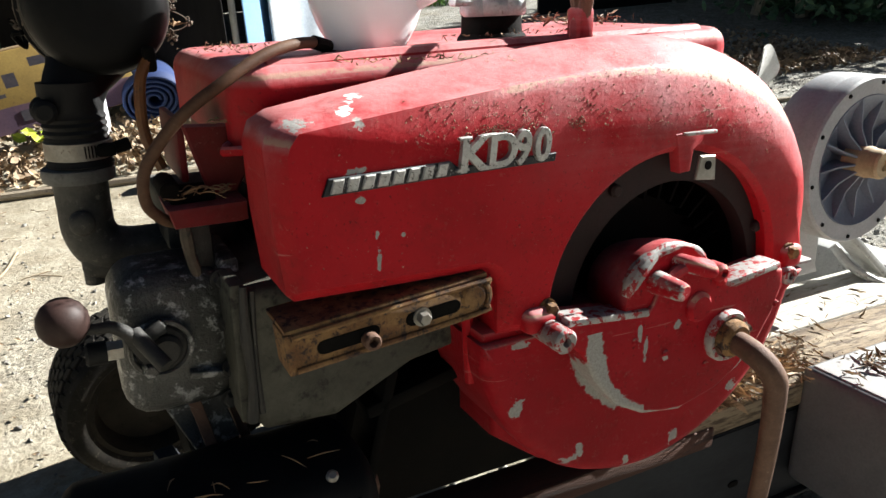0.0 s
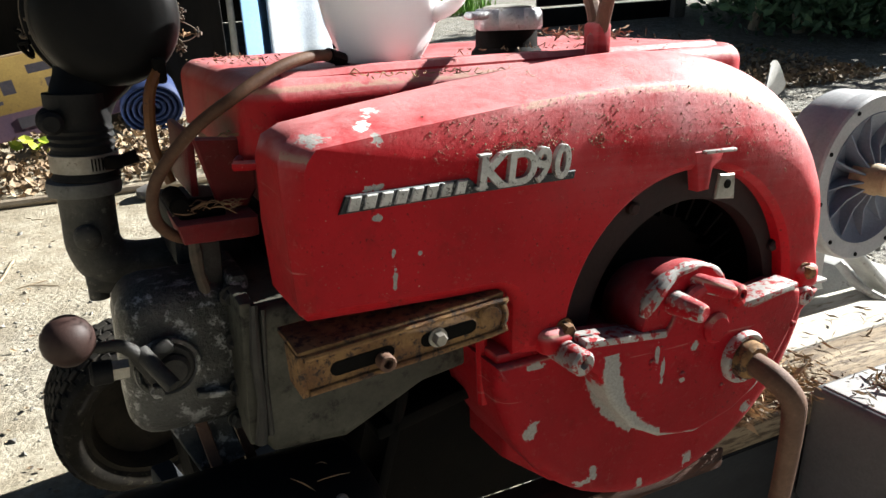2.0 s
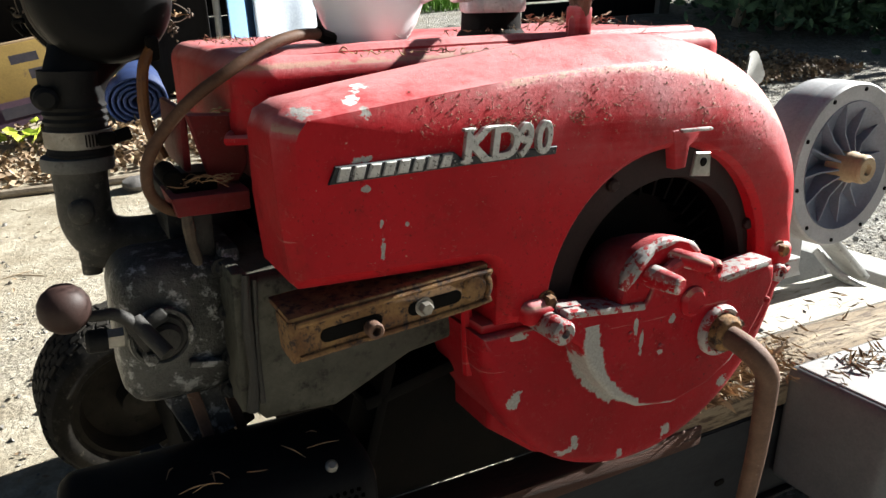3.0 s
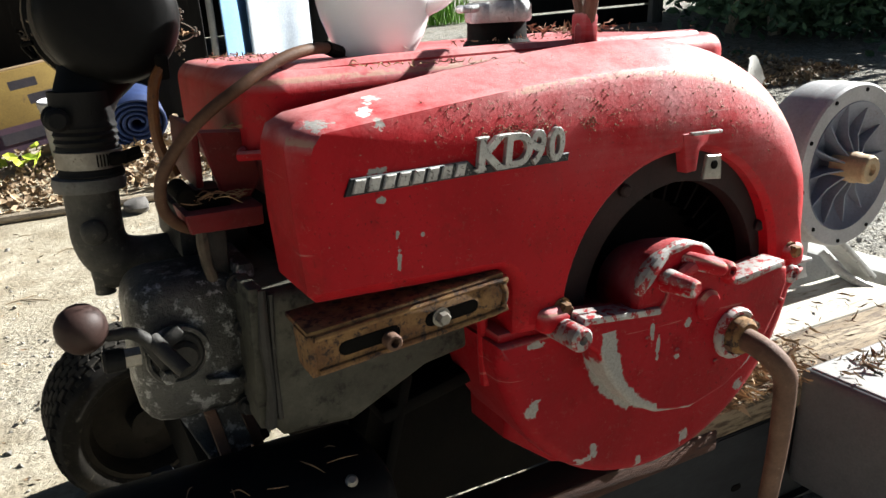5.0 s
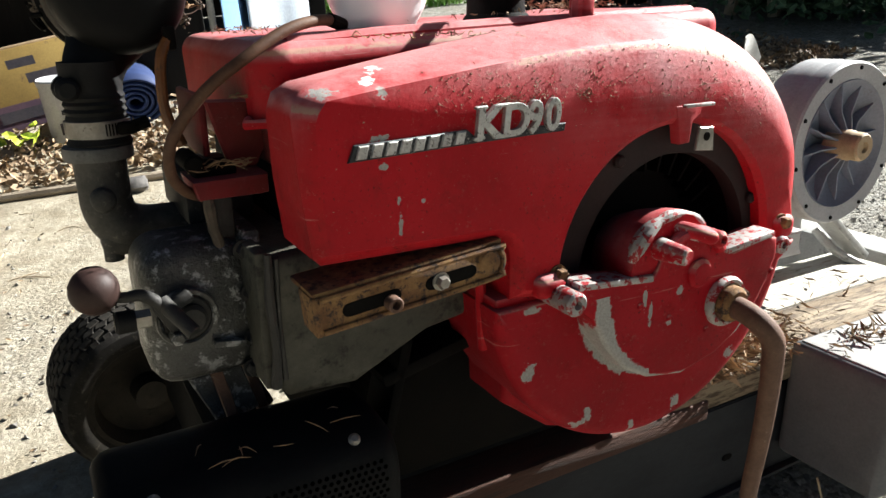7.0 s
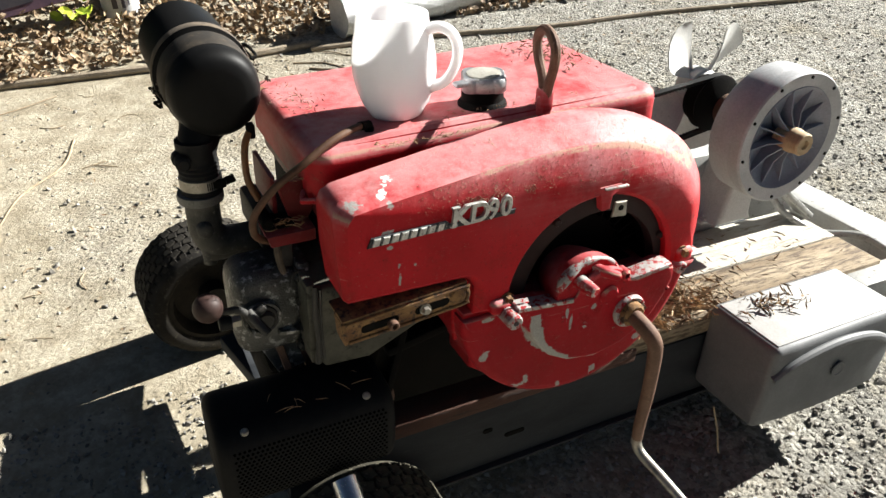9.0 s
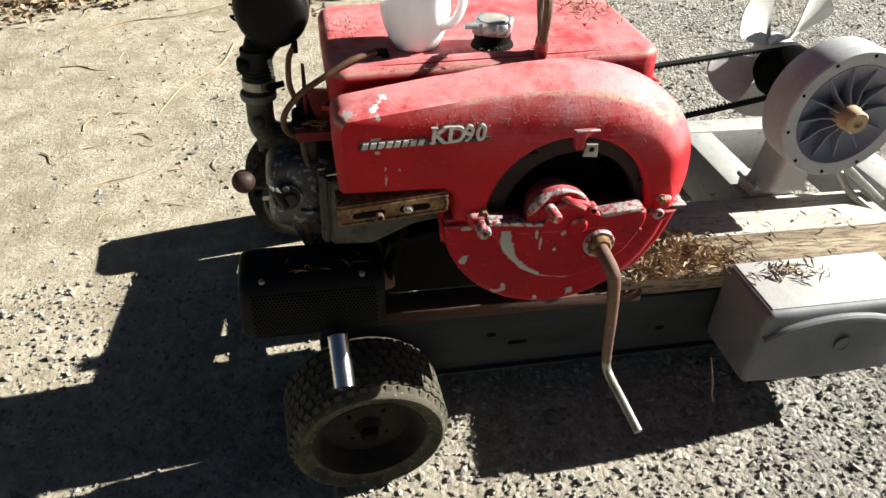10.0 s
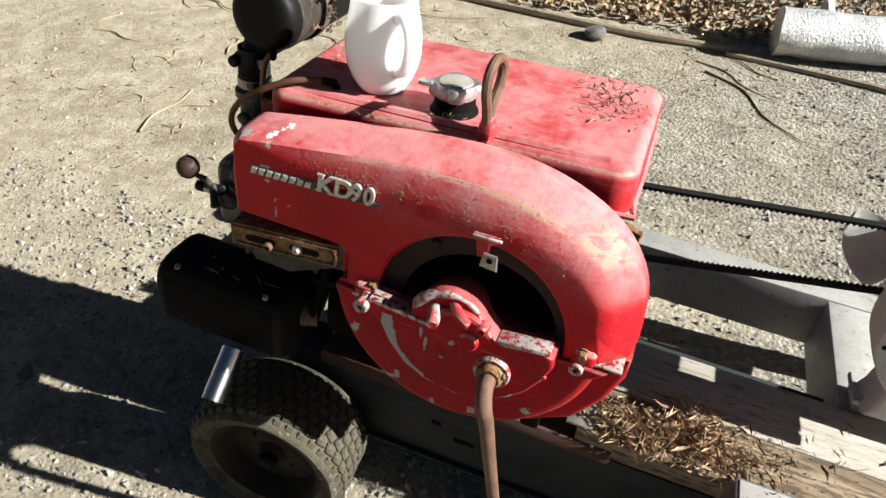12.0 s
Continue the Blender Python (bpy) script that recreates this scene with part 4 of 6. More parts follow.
TANK_SEAT = Matrix.Translation((0, 0, 0.003)) @ pivot @ Matrix.Rotation(radians(-2.2), 4, "Y") @ pivot.inverted()
tank.matrix_basis = TANK_SEAT

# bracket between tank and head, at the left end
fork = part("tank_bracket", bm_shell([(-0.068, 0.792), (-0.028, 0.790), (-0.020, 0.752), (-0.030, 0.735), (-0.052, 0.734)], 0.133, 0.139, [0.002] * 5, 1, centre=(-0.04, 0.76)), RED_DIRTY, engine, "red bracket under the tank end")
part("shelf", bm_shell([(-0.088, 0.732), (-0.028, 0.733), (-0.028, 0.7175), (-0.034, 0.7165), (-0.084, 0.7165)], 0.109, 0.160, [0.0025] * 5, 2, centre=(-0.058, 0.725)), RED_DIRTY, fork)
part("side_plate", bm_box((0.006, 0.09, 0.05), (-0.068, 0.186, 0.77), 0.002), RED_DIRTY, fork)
part("hanger", bm_tube([(-0.077, 0.115, 0.726), (-0.0765, 0.113, 0.708), (-0.0750, 0.114, 0.692), (-0.0725, 0.113, 0.680), (-0.0715, 0.114, 0.668)], [0.0035, 0.0050, 0.0042, 0.0046, 0.0018], 8, 4), DUSTY, engine, "twisted dirty strap")
part("rocker_box", joined(bm_box((0.060, 0.11, 0.045), (-0.060, 0.22, 0.695), 0.006), bm_box((0.02, 0.02, 0.05), (-0.072, 0.118, 0.688), 0.004)), CAST_DARK, engine)
part("injector", joined(disc(0.008, 0.118, 0.16, -0.083, 0.744, 0.002, 12), bm_box((0.034, 0.03, 0.014), (-0.066, 0.14, 0.735), 0.003)), DARK_IRON, engine)
part("fuel_hose", bm_tube([(0.044, 0.126, 0.850), (0.020, 0.113, 0.850), (-0.008, 0.103, 0.843), (-0.040, 0.096, 0.826), (-0.074, 0.100, 0.801), (-0.099, 0.109, 0.767), (-0.102, 0.116, 0.740), (-0.092, 0.122, 0.724), (-0.078, 0.128, 0.716)], 0.0046, 12, 6), HOSE, engine, "brown cracked rubber fuel hose")
part("hose_stub", joined(bm_tube([(0.038, 0.122, 0.8505), (0.054, 0.134, 0.846)], 0.0056, 10, 1), bm_lathe([(0.007, 0), (0.006, 0.012), (0, 0.013)], 14, Matrix.Translation((0.054, 0.134, 0.831)))), DARK_IRON, engine)
part("sight_tube", bm_tube([(-0.083, 0.178, 0.835), (-0.094, 0.172, 0.815), (-0.096, 0.168, 0.775), (-0.086, 0.165, 0.745)], 0.0046, 10, 5), AMBER, engine, "amber plastic overflow tube")
part("tube_clip", bm_box((0.010, 0.012, 0.020), (-0.084, 0.178, 0.832), 0.003), DARK_IRON, engine)

# intake elbow and air cleaner
EX, EY = -0.1415, 0.233
elbow = bm_tube([(EX, EY, 0.742), (EX, EY, 0.715), (EX + 0.001, EY, 0.692), (EX + 0.010, EY, 0.676), (EX + 0.030, EY + 0.002, 0.669), (EX + 0.06, EY + 0.004, 0.668), (-0.035, EY + 0.006, 0.668)], [0.0222, 0.0218, 0.0222, 0.0228, 0.0212, 0.0205, 0.022], 28, 6)
elbow = joined(elbow, bm_lathe([(0.0085, -0.016), (0.0085, 0), (0, 0)], 16, Matrix.Translation((EX - 0.001, EY - 0.006, 0.645)) @ Matrix.Rotation(radians(180), 4, "X")), bm_box((0.080, 0.034, 0.03), (EX + 0.030, EY, 0.6635), 0.010, 3), disc(0.0105, EY - 0.031, EY, EX - 0.004, 0.705, 0.003, 20), disc(0.006, EY - 0.028, EY + 0.02, EX + 0.072, 0.664, 0.002, 12))
part("intake_elbow", elbow, ELBOW, engine, "sooty cast intake elbow", 50)
for x in (-0.060, -0.045):
    part("elbow_bolt", disc(0.0075, EY - 0.040, EY - 0.01, x, 0.650, 0.002, 6), DARK_IRON, engine)
part("elbow_flange", bm_lathe([(0.022, -0.005), (0.0285, -0.004), (0.0295, 0.002), (0.0285, 0.007), (0.022, 0.009)], 36, Matrix.Translation((EX, EY, 0.742))), surface("pale_flange_metal", (0.17, 0.168, 0.16), (0.11, 0.108, 0.10), (0.06, 0.055, 0.05), 40, 300, (0.58, 0.68), (0.45, 0.65), 0.3, 0.2), engine, "grey intake flange")
CX = EX + 0.003
cuff = bm_lathe([(0.0258, -0.002), (0.0268, 0.002), (0.0252, 0.005), (0.0250, 0.022), (0.0240, 0.026), (0.0256, 0.029), (0.0240, 0.032), (0.0256, 0.035), (0.0240, 0.038), (0.0254, 0.041), (0.0240, 0.044), (0.0246, 0.048), (0.0246, 0.070), (0.0, 0.070)], 36, Matrix.Translation((CX, EY, 0.750)))
part("rubber_cuff", cuff, RUBBER, engine, "ribbed black rubber cuff")
clamp = part("hose_clamp", bm_lathe([(0.0253, -0.0075), (0.0268, -0.007), (0.0268, 0.007), (0.0253, 0.0075)], 40, Matrix.Translation((CX, EY, 0.7645))), CLAMP, engine, "steel worm-drive hose clamp")
part("clamp_screw", joined(bm_box((0.016, 0.010, 0.011), (CX + 0.020, EY - 0.0205, 0.7645), 0.003), bm_lathe([(0.0055, 0), (0.0055, 0.014), (0, 0.014)], 8, Matrix.Translation((CX + 0.026, EY - 0.017, 0.7645)) @ Matrix.Rotation(radians(75), 4, "Y"))), DARK_IRON, clamp)
for k in range(6):
    part("clamp_thread", bm_box((0.0012, 0.001, 0.010), (CX + 0.004 + 0.0026 * k, EY - 0.0268 + 0.00045 * k * k * 0.5, 0.7645), 0), DARK_IRON, clamp)
part("cuff_lug", joined(disc(0.0092, EY - 0.03, EY, CX - 0.0205, 0.799, 0.003, 18), disc(0.011, EY - 0.012, EY, CX - 0.0205, 0.799, 0.003, 18)), RUBBER, engine)
AX, AZ = -0.108, 0.879
neck = bm_tube([(CX, EY, 0.802), (CX + 0.008, EY + 0.008, 0.822), (AX - 0.004, EY + 0.025, 0.85)], [0.0235, 0.0255, 0.036], 24, 4)
ac = part("air_cleaner", bm_lathe([(0.0, 0.001), (0.030, 0.0008), (0.041, -0.0004), (0.0475, -0.004), (0.0520, -0.010), (0.0545, -0.018), (0.0555, -0.030), (0.0565, -0.085), (0.055, -0.088), (0.055, -0.092), (0.0612, -0.094), (0.0612, -0.112), (0.057, -0.114), (0.058, -0.12), (0.058, -0.26), (0.0, -0.262)], 64, Matrix.Translation((AX, 0.203, AZ)) @ TURN_Y), BLACK, engine, "dusty black cylindrical air cleaner", 50)
part("inlet_neck", neck, BLACK, ac)
part("cap_side", bm_lathe([(0.0556, -0.030), (0.0572, -0.034), (0.0576, -0.083), (0.0566, -0.085)], 64, Matrix.Translation((AX, 0.203, AZ)) @ TURN_Y), DUSTY_BLACK, ac, "dusty black side of the cap")
part("band", bm_lathe([(0.0614, -0.0945), (0.0622, -0.096), (0.0622, -0.110), (0.0614, -0.1115)], 64, Matrix.Translation((AX, 0.203, AZ)) @ TURN_Y), DUSTY, ac, "dust-caked clamping band")
for a in (20, 200):
    ca, sa = math.cos(radians(a)), math.sin(radians(a))
    part("clip", bm_tube([(AX + 0.061 * ca, 0.273, AZ + 0.061 * sa), (AX + 0.069 * ca, 0.279, AZ + 0.068 * sa), (AX + 0.065 * ca - 0.012 * sa, 0.291, AZ + 0.065 * sa + 0.012 * ca), (AX + 0.063 * ca, 0.325, AZ + 0.063 * sa), (AX + 0.066 * ca + 0.012 * sa, 0.30, AZ + 0.066 * sa - 0.012 * ca)], 0.0022, 6, 5), DARK_IRON, ac, "bent wire clip")
crumb_rng = random.Random(12)
crumbs = []
for x, z, r, n_ in ((-0.043, 0.878, 0.008, 40), (-0.042, 0.852, 0.006, 24), (-0.026, 0.863, 0.003, 12), (-0.166, 0.874, 0.008, 26), (-0.168, 0.862, 0.006, 14)):
    for _ in range(n_):
        p = Vector((x + crumb_rng.gauss(0, r * 0.5), 0.302 + crumb_rng.gauss(0, 0.007), z + crumb_rng.gauss(0, r * 0.6)))
        d = Vector((crumb_rng.uniform(-1, 1), crumb_rng.uniform(-1, 1), crumb_rng.uniform(-1, 1))).normalized() * crumb_rng.uniform(0.0008, 0.0026)
        crumbs.append(bm_tube([p - d, p + Vector((0, 0, 0.0008)), p + d], [0.0005, crumb_rng.uniform(0.0008, 0.0020), 0.0004], 5, 2))
for ends in (((-0.046, 0.300, 0.876), (-0.032, 0.302, 0.870), (-0.025, 0.302, 0.864)), ((-0.046, 0.300, 0.855), (-0.034, 0.301, 0.857), (-0.026, 0.302, 0.862))):
    crumbs.append(bm_tube(list(ends), 0.0006, 5, 4))
tagged(part("caught_litter", joined(*crumbs), DUSTY, ac, "crumbs and web threads caught on the rim"), "crumbs and web threads caught on the rim", kind="stuff")

# silencer with perforated guard, tail pipe
MX0, MY, MZ, MR = -0.195, 0.072, 0.461, 0.067


def guard_section(a, k=1.0):
    """The guard's rounded-box section: a point at an angle from the back over the top."""
    c, q = math.cos(a), math.sin(a)
    r = MR * 0.96 * k / (abs(c) ** 3.6 + abs(q) ** 3.6) ** (1 / 3.6)
    return MY + r * c, MZ + r * q


def bm_guard():
    bm, rings = bmesh.new(), []
    for x, k in ((0.0, 0.84), (0.003, 0.92), (0.010, 0.99), (0.016, 1.0), (0.216, 1.0), (0.222, 0.99), (0.229, 0.92), (0.232, 0.84)):
        rings.append([bm.verts.new((MX0 + x, *guard_section(2 * math.pi * i / 72, k))) for i in range(72)])
    for ra, rb in zip(rings, rings[1:]):
        for i in range(72):
            bm.faces.new((ra[i], ra[(i + 1) % 72], rb[(i + 1) % 72], rb[i]))
    bm.faces.new(rings[0])
    bm.faces.new(rings[-1][::-1])
    bmesh.ops.recalc_face_normals(bm, faces=bm.faces)
    return bm


muffler = part("silencer", bm_guard(), SOOT, engine, "black silencer in a perforated guard")
holes = bmesh.new()
for i in range(33):
    for j in range(18):
        a = radians(146 + j * 4.3)
        x = MX0 + 0.020 + (i + 0.5 * (j % 2)) * 0.0060
        c, t = Vector((x, *guard_section(a, 1.008))), Vector((0, *guard_section(a + 0.01))) - Vector((0, *guard_section(a - 0.01)))
        t.normalize()
        holes.faces.new([holes.verts.new(c + 0.0020 * (math.cos(q) * Vector((1, 0, 0)) + math.sin(q) * t)) for q in (0, 1.05, 2.09, 3.14, 4.19, 5.24)])
part("perforation", holes, surface("hole_dark", (0.0015, 0.0015, 0.0015), (0.002, 0.002, 0.002), None, 10, 50, rough=(0.9, 1.0), bump=0.0, spec=0.0), muffler)["kind"] = "stuff"
for x in (-0.158, 0.000):
    part("guard_screw", bm_lathe([(0.0052, 0.0), (0.0052, 0.002), (0.003, 0.004), (0, 0.004)], 14, Matrix.Translation((x, *guard_section(radians(128)))) @ Matrix.Rotation(radians(38), 4, "X")), CLAMP, muffler)
part("tail_pipe", joined(bm_lathe([(0.0178, 0.022), (0.0178, 0.108), (0.0160, 0.108), (0.0160, 0.04), (0.0, 0.04)], 32, Matrix.Translation((-0.046, 0.016, 0.428)) @ Matrix.Rotation(radians(3), 4, "Z") @ Matrix.Rotation(radians(126), 4, "X"))), CHROME, engine, "bright chromed tail pipe stub")
part("exhaust_pipe", bm_tube([(0.05, 0.10, 0.455), (0.01, 0.08, 0.455)], 0.025, 16, 1), RUST_PIPE, engine)
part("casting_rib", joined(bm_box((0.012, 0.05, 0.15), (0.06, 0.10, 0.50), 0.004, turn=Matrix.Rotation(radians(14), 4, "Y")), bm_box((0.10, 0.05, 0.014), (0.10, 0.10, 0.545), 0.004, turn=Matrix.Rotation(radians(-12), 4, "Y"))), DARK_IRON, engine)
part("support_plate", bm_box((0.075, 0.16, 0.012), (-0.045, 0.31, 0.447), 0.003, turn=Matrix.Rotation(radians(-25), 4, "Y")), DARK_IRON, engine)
for x, y in ((-0.075, 0.12), (-0.045, 0.14)):
    part("stay", bm_box((0.010, 0.020, 0.16), (x, y, 0.48), 0.002, turn=Matrix.Rotation(radians(-12), 4, "Y")), RUST_PIPE, engine)
for x in (0.128, 0.148):
    part("push_rod", bm_tube([(x, 0.035, 0.655), (x + 0.002, 0.035, 0.60), (x + 0.006, 0.038, 0.565)], 0.005, 8, 3), RED, engine)
part("drive_pulley", bm_lathe([(0.0, -0.022), (0.074, -0.022), (0.080, -0.018), (0.068, 0.0), (0.080, 0.018), (0.074, 0.022), (0.0, 0.022)], 40, Matrix.Translation((0.35, 0.46, 0.5525)) @ TURN_Y), DARK_IRON, engine)
part("pulley_shaft", bm_lathe([(0.022, 0), (0.022, 0.22)], 20, Matrix.Translation((0.35, 0.47, 0.5525)) @ TURN_Y), DARK_IRON, engine)
part("mounting_foot", bm_box((0.045, 0.058, 0.006), (0.507, 0.170, 0.364), 0.002), CLAMP, engine)
part("mounting_foot", bm_box((0.03, 0.05, 0.09), (0.43, 0.125, 0.41), 0.004), DARK_IRON, engine)

# the head end stands a little further in
for ob in engine.children:
    if ob.name.split(".")[0] in ("head_cover", "spindle_flange", "spindle_bolt", "clamp_fork", "head_bolt", "lever_screw", "head_lug", "lever", "stay_plate", "rocker_box", "sight_tube", "tube_clip", "stay"):
        ob.matrix_basis = Matrix.Translation((0.006, 0.011, 0.006))

part("rear_plate", bm_shell([(0.466, 0.62), (0.50, 0.63), (0.505, 0.75), (0.468, 0.76)], 0.135, 0.145, [0.002] * 4, 1, centre=(0.48, 0.7)), RUST, engine, "rusty edge plate below the tank")

# dry straw caught on the engine
straw_rng = random.Random(5)
bits = []
for cx, cy, cz, sx, sy, n_, ln in ((-0.06, 0.118, 0.740, 0.022, 0.012, 26, 0.022), (-0.075, 0.05, 0.5265, 0.08, 0.02, 9, 0.030), (-0.07, 0.15, 0.838, 0.02, 0.03, 0, 0.02), (-0.04, 0.125, 0.792, 0.014, 0.006, 9, 0.018), (-0.046, 0.27, 0.862, 0.006, 0.01, 9, 0.016), (0.16, 0.088, 0.836, 0.13, 0.006, 46, 0.010)):
    for _ in range(n_):
        p = Vector((cx + straw_rng.uniform(-sx, sx), cy + straw_rng.uniform(-sy, sy), cz + straw_rng.uniform(0, 0.003)))
        d = Vector((straw_rng.uniform(-1, 1), straw_rng.uniform(-0.7, 0.7), straw_rng.uniform(-0.25, 0.25))).normalized() * ln * straw_rng.uniform(0.4, 1.0)
        bits.append(bm_tube([p - d / 2, p + Vector((0, 0, straw_rng.uniform(-0.002, 0.004))), p + d / 2], [0.0003, 0.0007, 0.0002], 4, 3))
tagged(part("dry_straw", joined(*bits), LITTER, engine, "dry straw and needles"), "dry straw and needles", kind="stuff")

# starting crank
crank = thing("starting_crank", "bent rusty starting crank pushed into the cover", "crank handle", CART)
part("arm", bm_tube([(0.372, -0.018, 0.582), (0.373, -0.056, 0.578), (0.380, -0.075, 0.563), (0.388, -0.076, 0.538), (0.402, -0.066, 0.46), (0.417, -0.050, 0.37), (0.424, -0.044, 0.334)], [0.0112, 0.0114, 0.0114, 0.0104, 0.0096, 0.0090, 0.0086], 14, 6), RUST_PIPE, crank, "rusty bent bar")
# grip paler than the arm: the sun on it is put into its steel
part("grip", bm_tube([(0.4235, -0.0445, 0.336), (0.427, -0.042, 0.318), (0.431, -0.056, 0.303), (0.438, -0.105, 0.291), (0.447, -0.162, 0.275)], [0.0084, 0.0084, 0.0082, 0.0080, 0.0076], 14, 6), CLAMP, crank, "steel grip end, paler for the sunlight on it")
part("collar", bm_lathe([(0.017, 0), (0.018, 0.004), (0.018, 0.016), (0.014, 0.02), (0, 0.02)], 24, Matrix.Translation((0.373, -0.022, 0.582)) @ TURN_Y), RUST, crank)
part("pin", bm_tube([(0.356, -0.034, 0.573), (0.392, -0.036, 0.590)], 0.004, 8, 1), RUST_PIPE, crank)

# ---------------------------------------------------------------- mug on the tank
mug = thing("mug", "white glazed barrel-shaped coffee mug standing on the tank", "mug", CART @ TANK_SEAT @ Matrix.Translation((0.106, 0.172, 0.8325)) @ Matrix.Diagonal((1.06, 1.06, 1.06, 1)))
part("cup", bm_lathe([(0.0, 0.004), (0.026, 0.004), (0.028, 0.0), (0.031, 0.001), (0.034, 0.006), (0.040, 0.016), (0.046, 0.032), (0.0495, 0.050), (0.0495, 0.068), (0.047, 0.086), (0.0435, 0.102), (0.0415, 0.116), (0.0410, 0.119), (0.0395, 0.1195), (0.0385, 0.117), (0.0405, 0.10), (0.0445, 0.084), (0.0465, 0.066), (0.046, 0.05), (0.042, 0.032), (0.034, 0.014), (0.0, 0.010)], 64), CERAMIC, mug)
hdl = bm_tube([(0.040, 0, 0.103), (0.056, 0, 0.107), (0.071, 0, 0.100), (0.077, 0, 0.083), (0.073, 0, 0.062), (0.061, 0, 0.044), (0.044, 0, 0.036)], [0.0065, 0.0062, 0.006, 0.006, 0.006, 0.0062, 0.007], 14, 6)
bmesh.ops.scale(hdl, vec=(1, 1.35, 1), verts=hdl.verts)
bmesh.ops.rotate(hdl, cent=(0, 0, 0), matrix=Matrix.Rotation(radians(-42), 3, "Z"), verts=hdl.verts)
part("handle", hdl, CERAMIC, mug)

# ---------------------------------------------------------------- trolley
trolley = thing("trolley", "home-made steel trolley frame on pneumatic wheels", "trolley", CART)


def channel(height, depth, t=0.007):
    """A C-section along x, its web at the front."""
    return [(0, 0), (depth, 0), (depth, t), (t, t), (t, height - t), (depth, height - t), (depth, height), (0, height)]


def bm_channel(x0, x1, y, z0, height, depth, t=0.007):
    bm = bmesh.new()
    prof = channel(height, depth, t)
    a = [bm.verts.new((x0, y + p, z0 + q)) for p, q in prof]
    b = [bm.verts.new((x1, y + p, z0 + q)) for p, q in prof]
    for i in range(8):
        j = (i + 1) % 8
        bm.faces.new((a[i], a[j], b[j], b[i]))
    bm.faces.new(a)
    bm.faces.new(b[::-1])
    bmesh.ops.recalc_face_normals(bm, faces=bm.faces)
    bmesh.ops.bevel(bm, geom=[e for e in bm.edges if e.calc_length() > 0.2], offset=0.0022, segments=2, affect="EDGES")
    return bm


beam = part("front_beam", bm_channel(-0.02, 1.20, 0.150, 0.148, 0.155, 0.06), BEAM, trolley, "weathered steel channel beam")
part("beam_lip", bm_box((1.21, 0.014, 0.006), (0.59, 0.145, 0.151), 0.002), BEAM, beam)
for x, z, w in ((0.268, 0.238, 0.010), (0.325, 0.212, 0.032), (0.64, 0.21, 0.010)):
    part("hole", bm_shell([*arc(x - w / 2, z, 0.005, 90, 270, 6), *arc(x + w / 2, z, 0.005, -90, 90, 6)], 0.1485, 0.152, [0.0003] * 14, 1), DARK_IRON, beam)
part("rear_beam", bm_channel(-0.02, 1.20, 0.42, 0.148, 0.155, 0.06), BEAM, trolley)
part("far_rail", bm_box((1.00, 0.07, 0.13), (0.95, 0.765, 0.297), 0.004), RAIL, trolley, "grey box-section rail")
part("cross_rail", bm_box((0.088, 0.32, 0.13), (0.975, 0.568, 0.296), 0.004), RAIL, trolley)
part("end_rail", bm_box((0.10, 0.56, 0.13), (1.36, 0.448, 0.295), 0.004), RAIL, trolley)
part("end_rail", bm_box((0.18, 0.06, 0.10), (1.22, 0.12, 0.30), 0.004), RAIL, trolley)
part("axle_bar", bm_box((0.034, 0.66, 0.034), (-0.010, 0.37, 0.165), 0.004, turn=Matrix.Rotation(radians(12), 4, "Z")), BEAM, trolley)
part("axle_post", bm_box((0.07, 0.07, 0.10), (-0.04, 0.25, 0.20), 0.005), BEAM, trolley)
part("end_beam", bm_box((0.05, 0.41, 0.135), (-0.030, 0.565, 0.283), 0.005), DARK_IRON, trolley)
hose = part("cable", bm_tube([(1.16, 0.40, 0.42), (1.18, 0.36, 0.38), (1.23, 0.30, 0.35), (1.275, 0.22, 0.37), (1.29, 0.15, 0.36)], 0.0085, 10, 6), RAIL, trolley, "pale grey cable sheath")


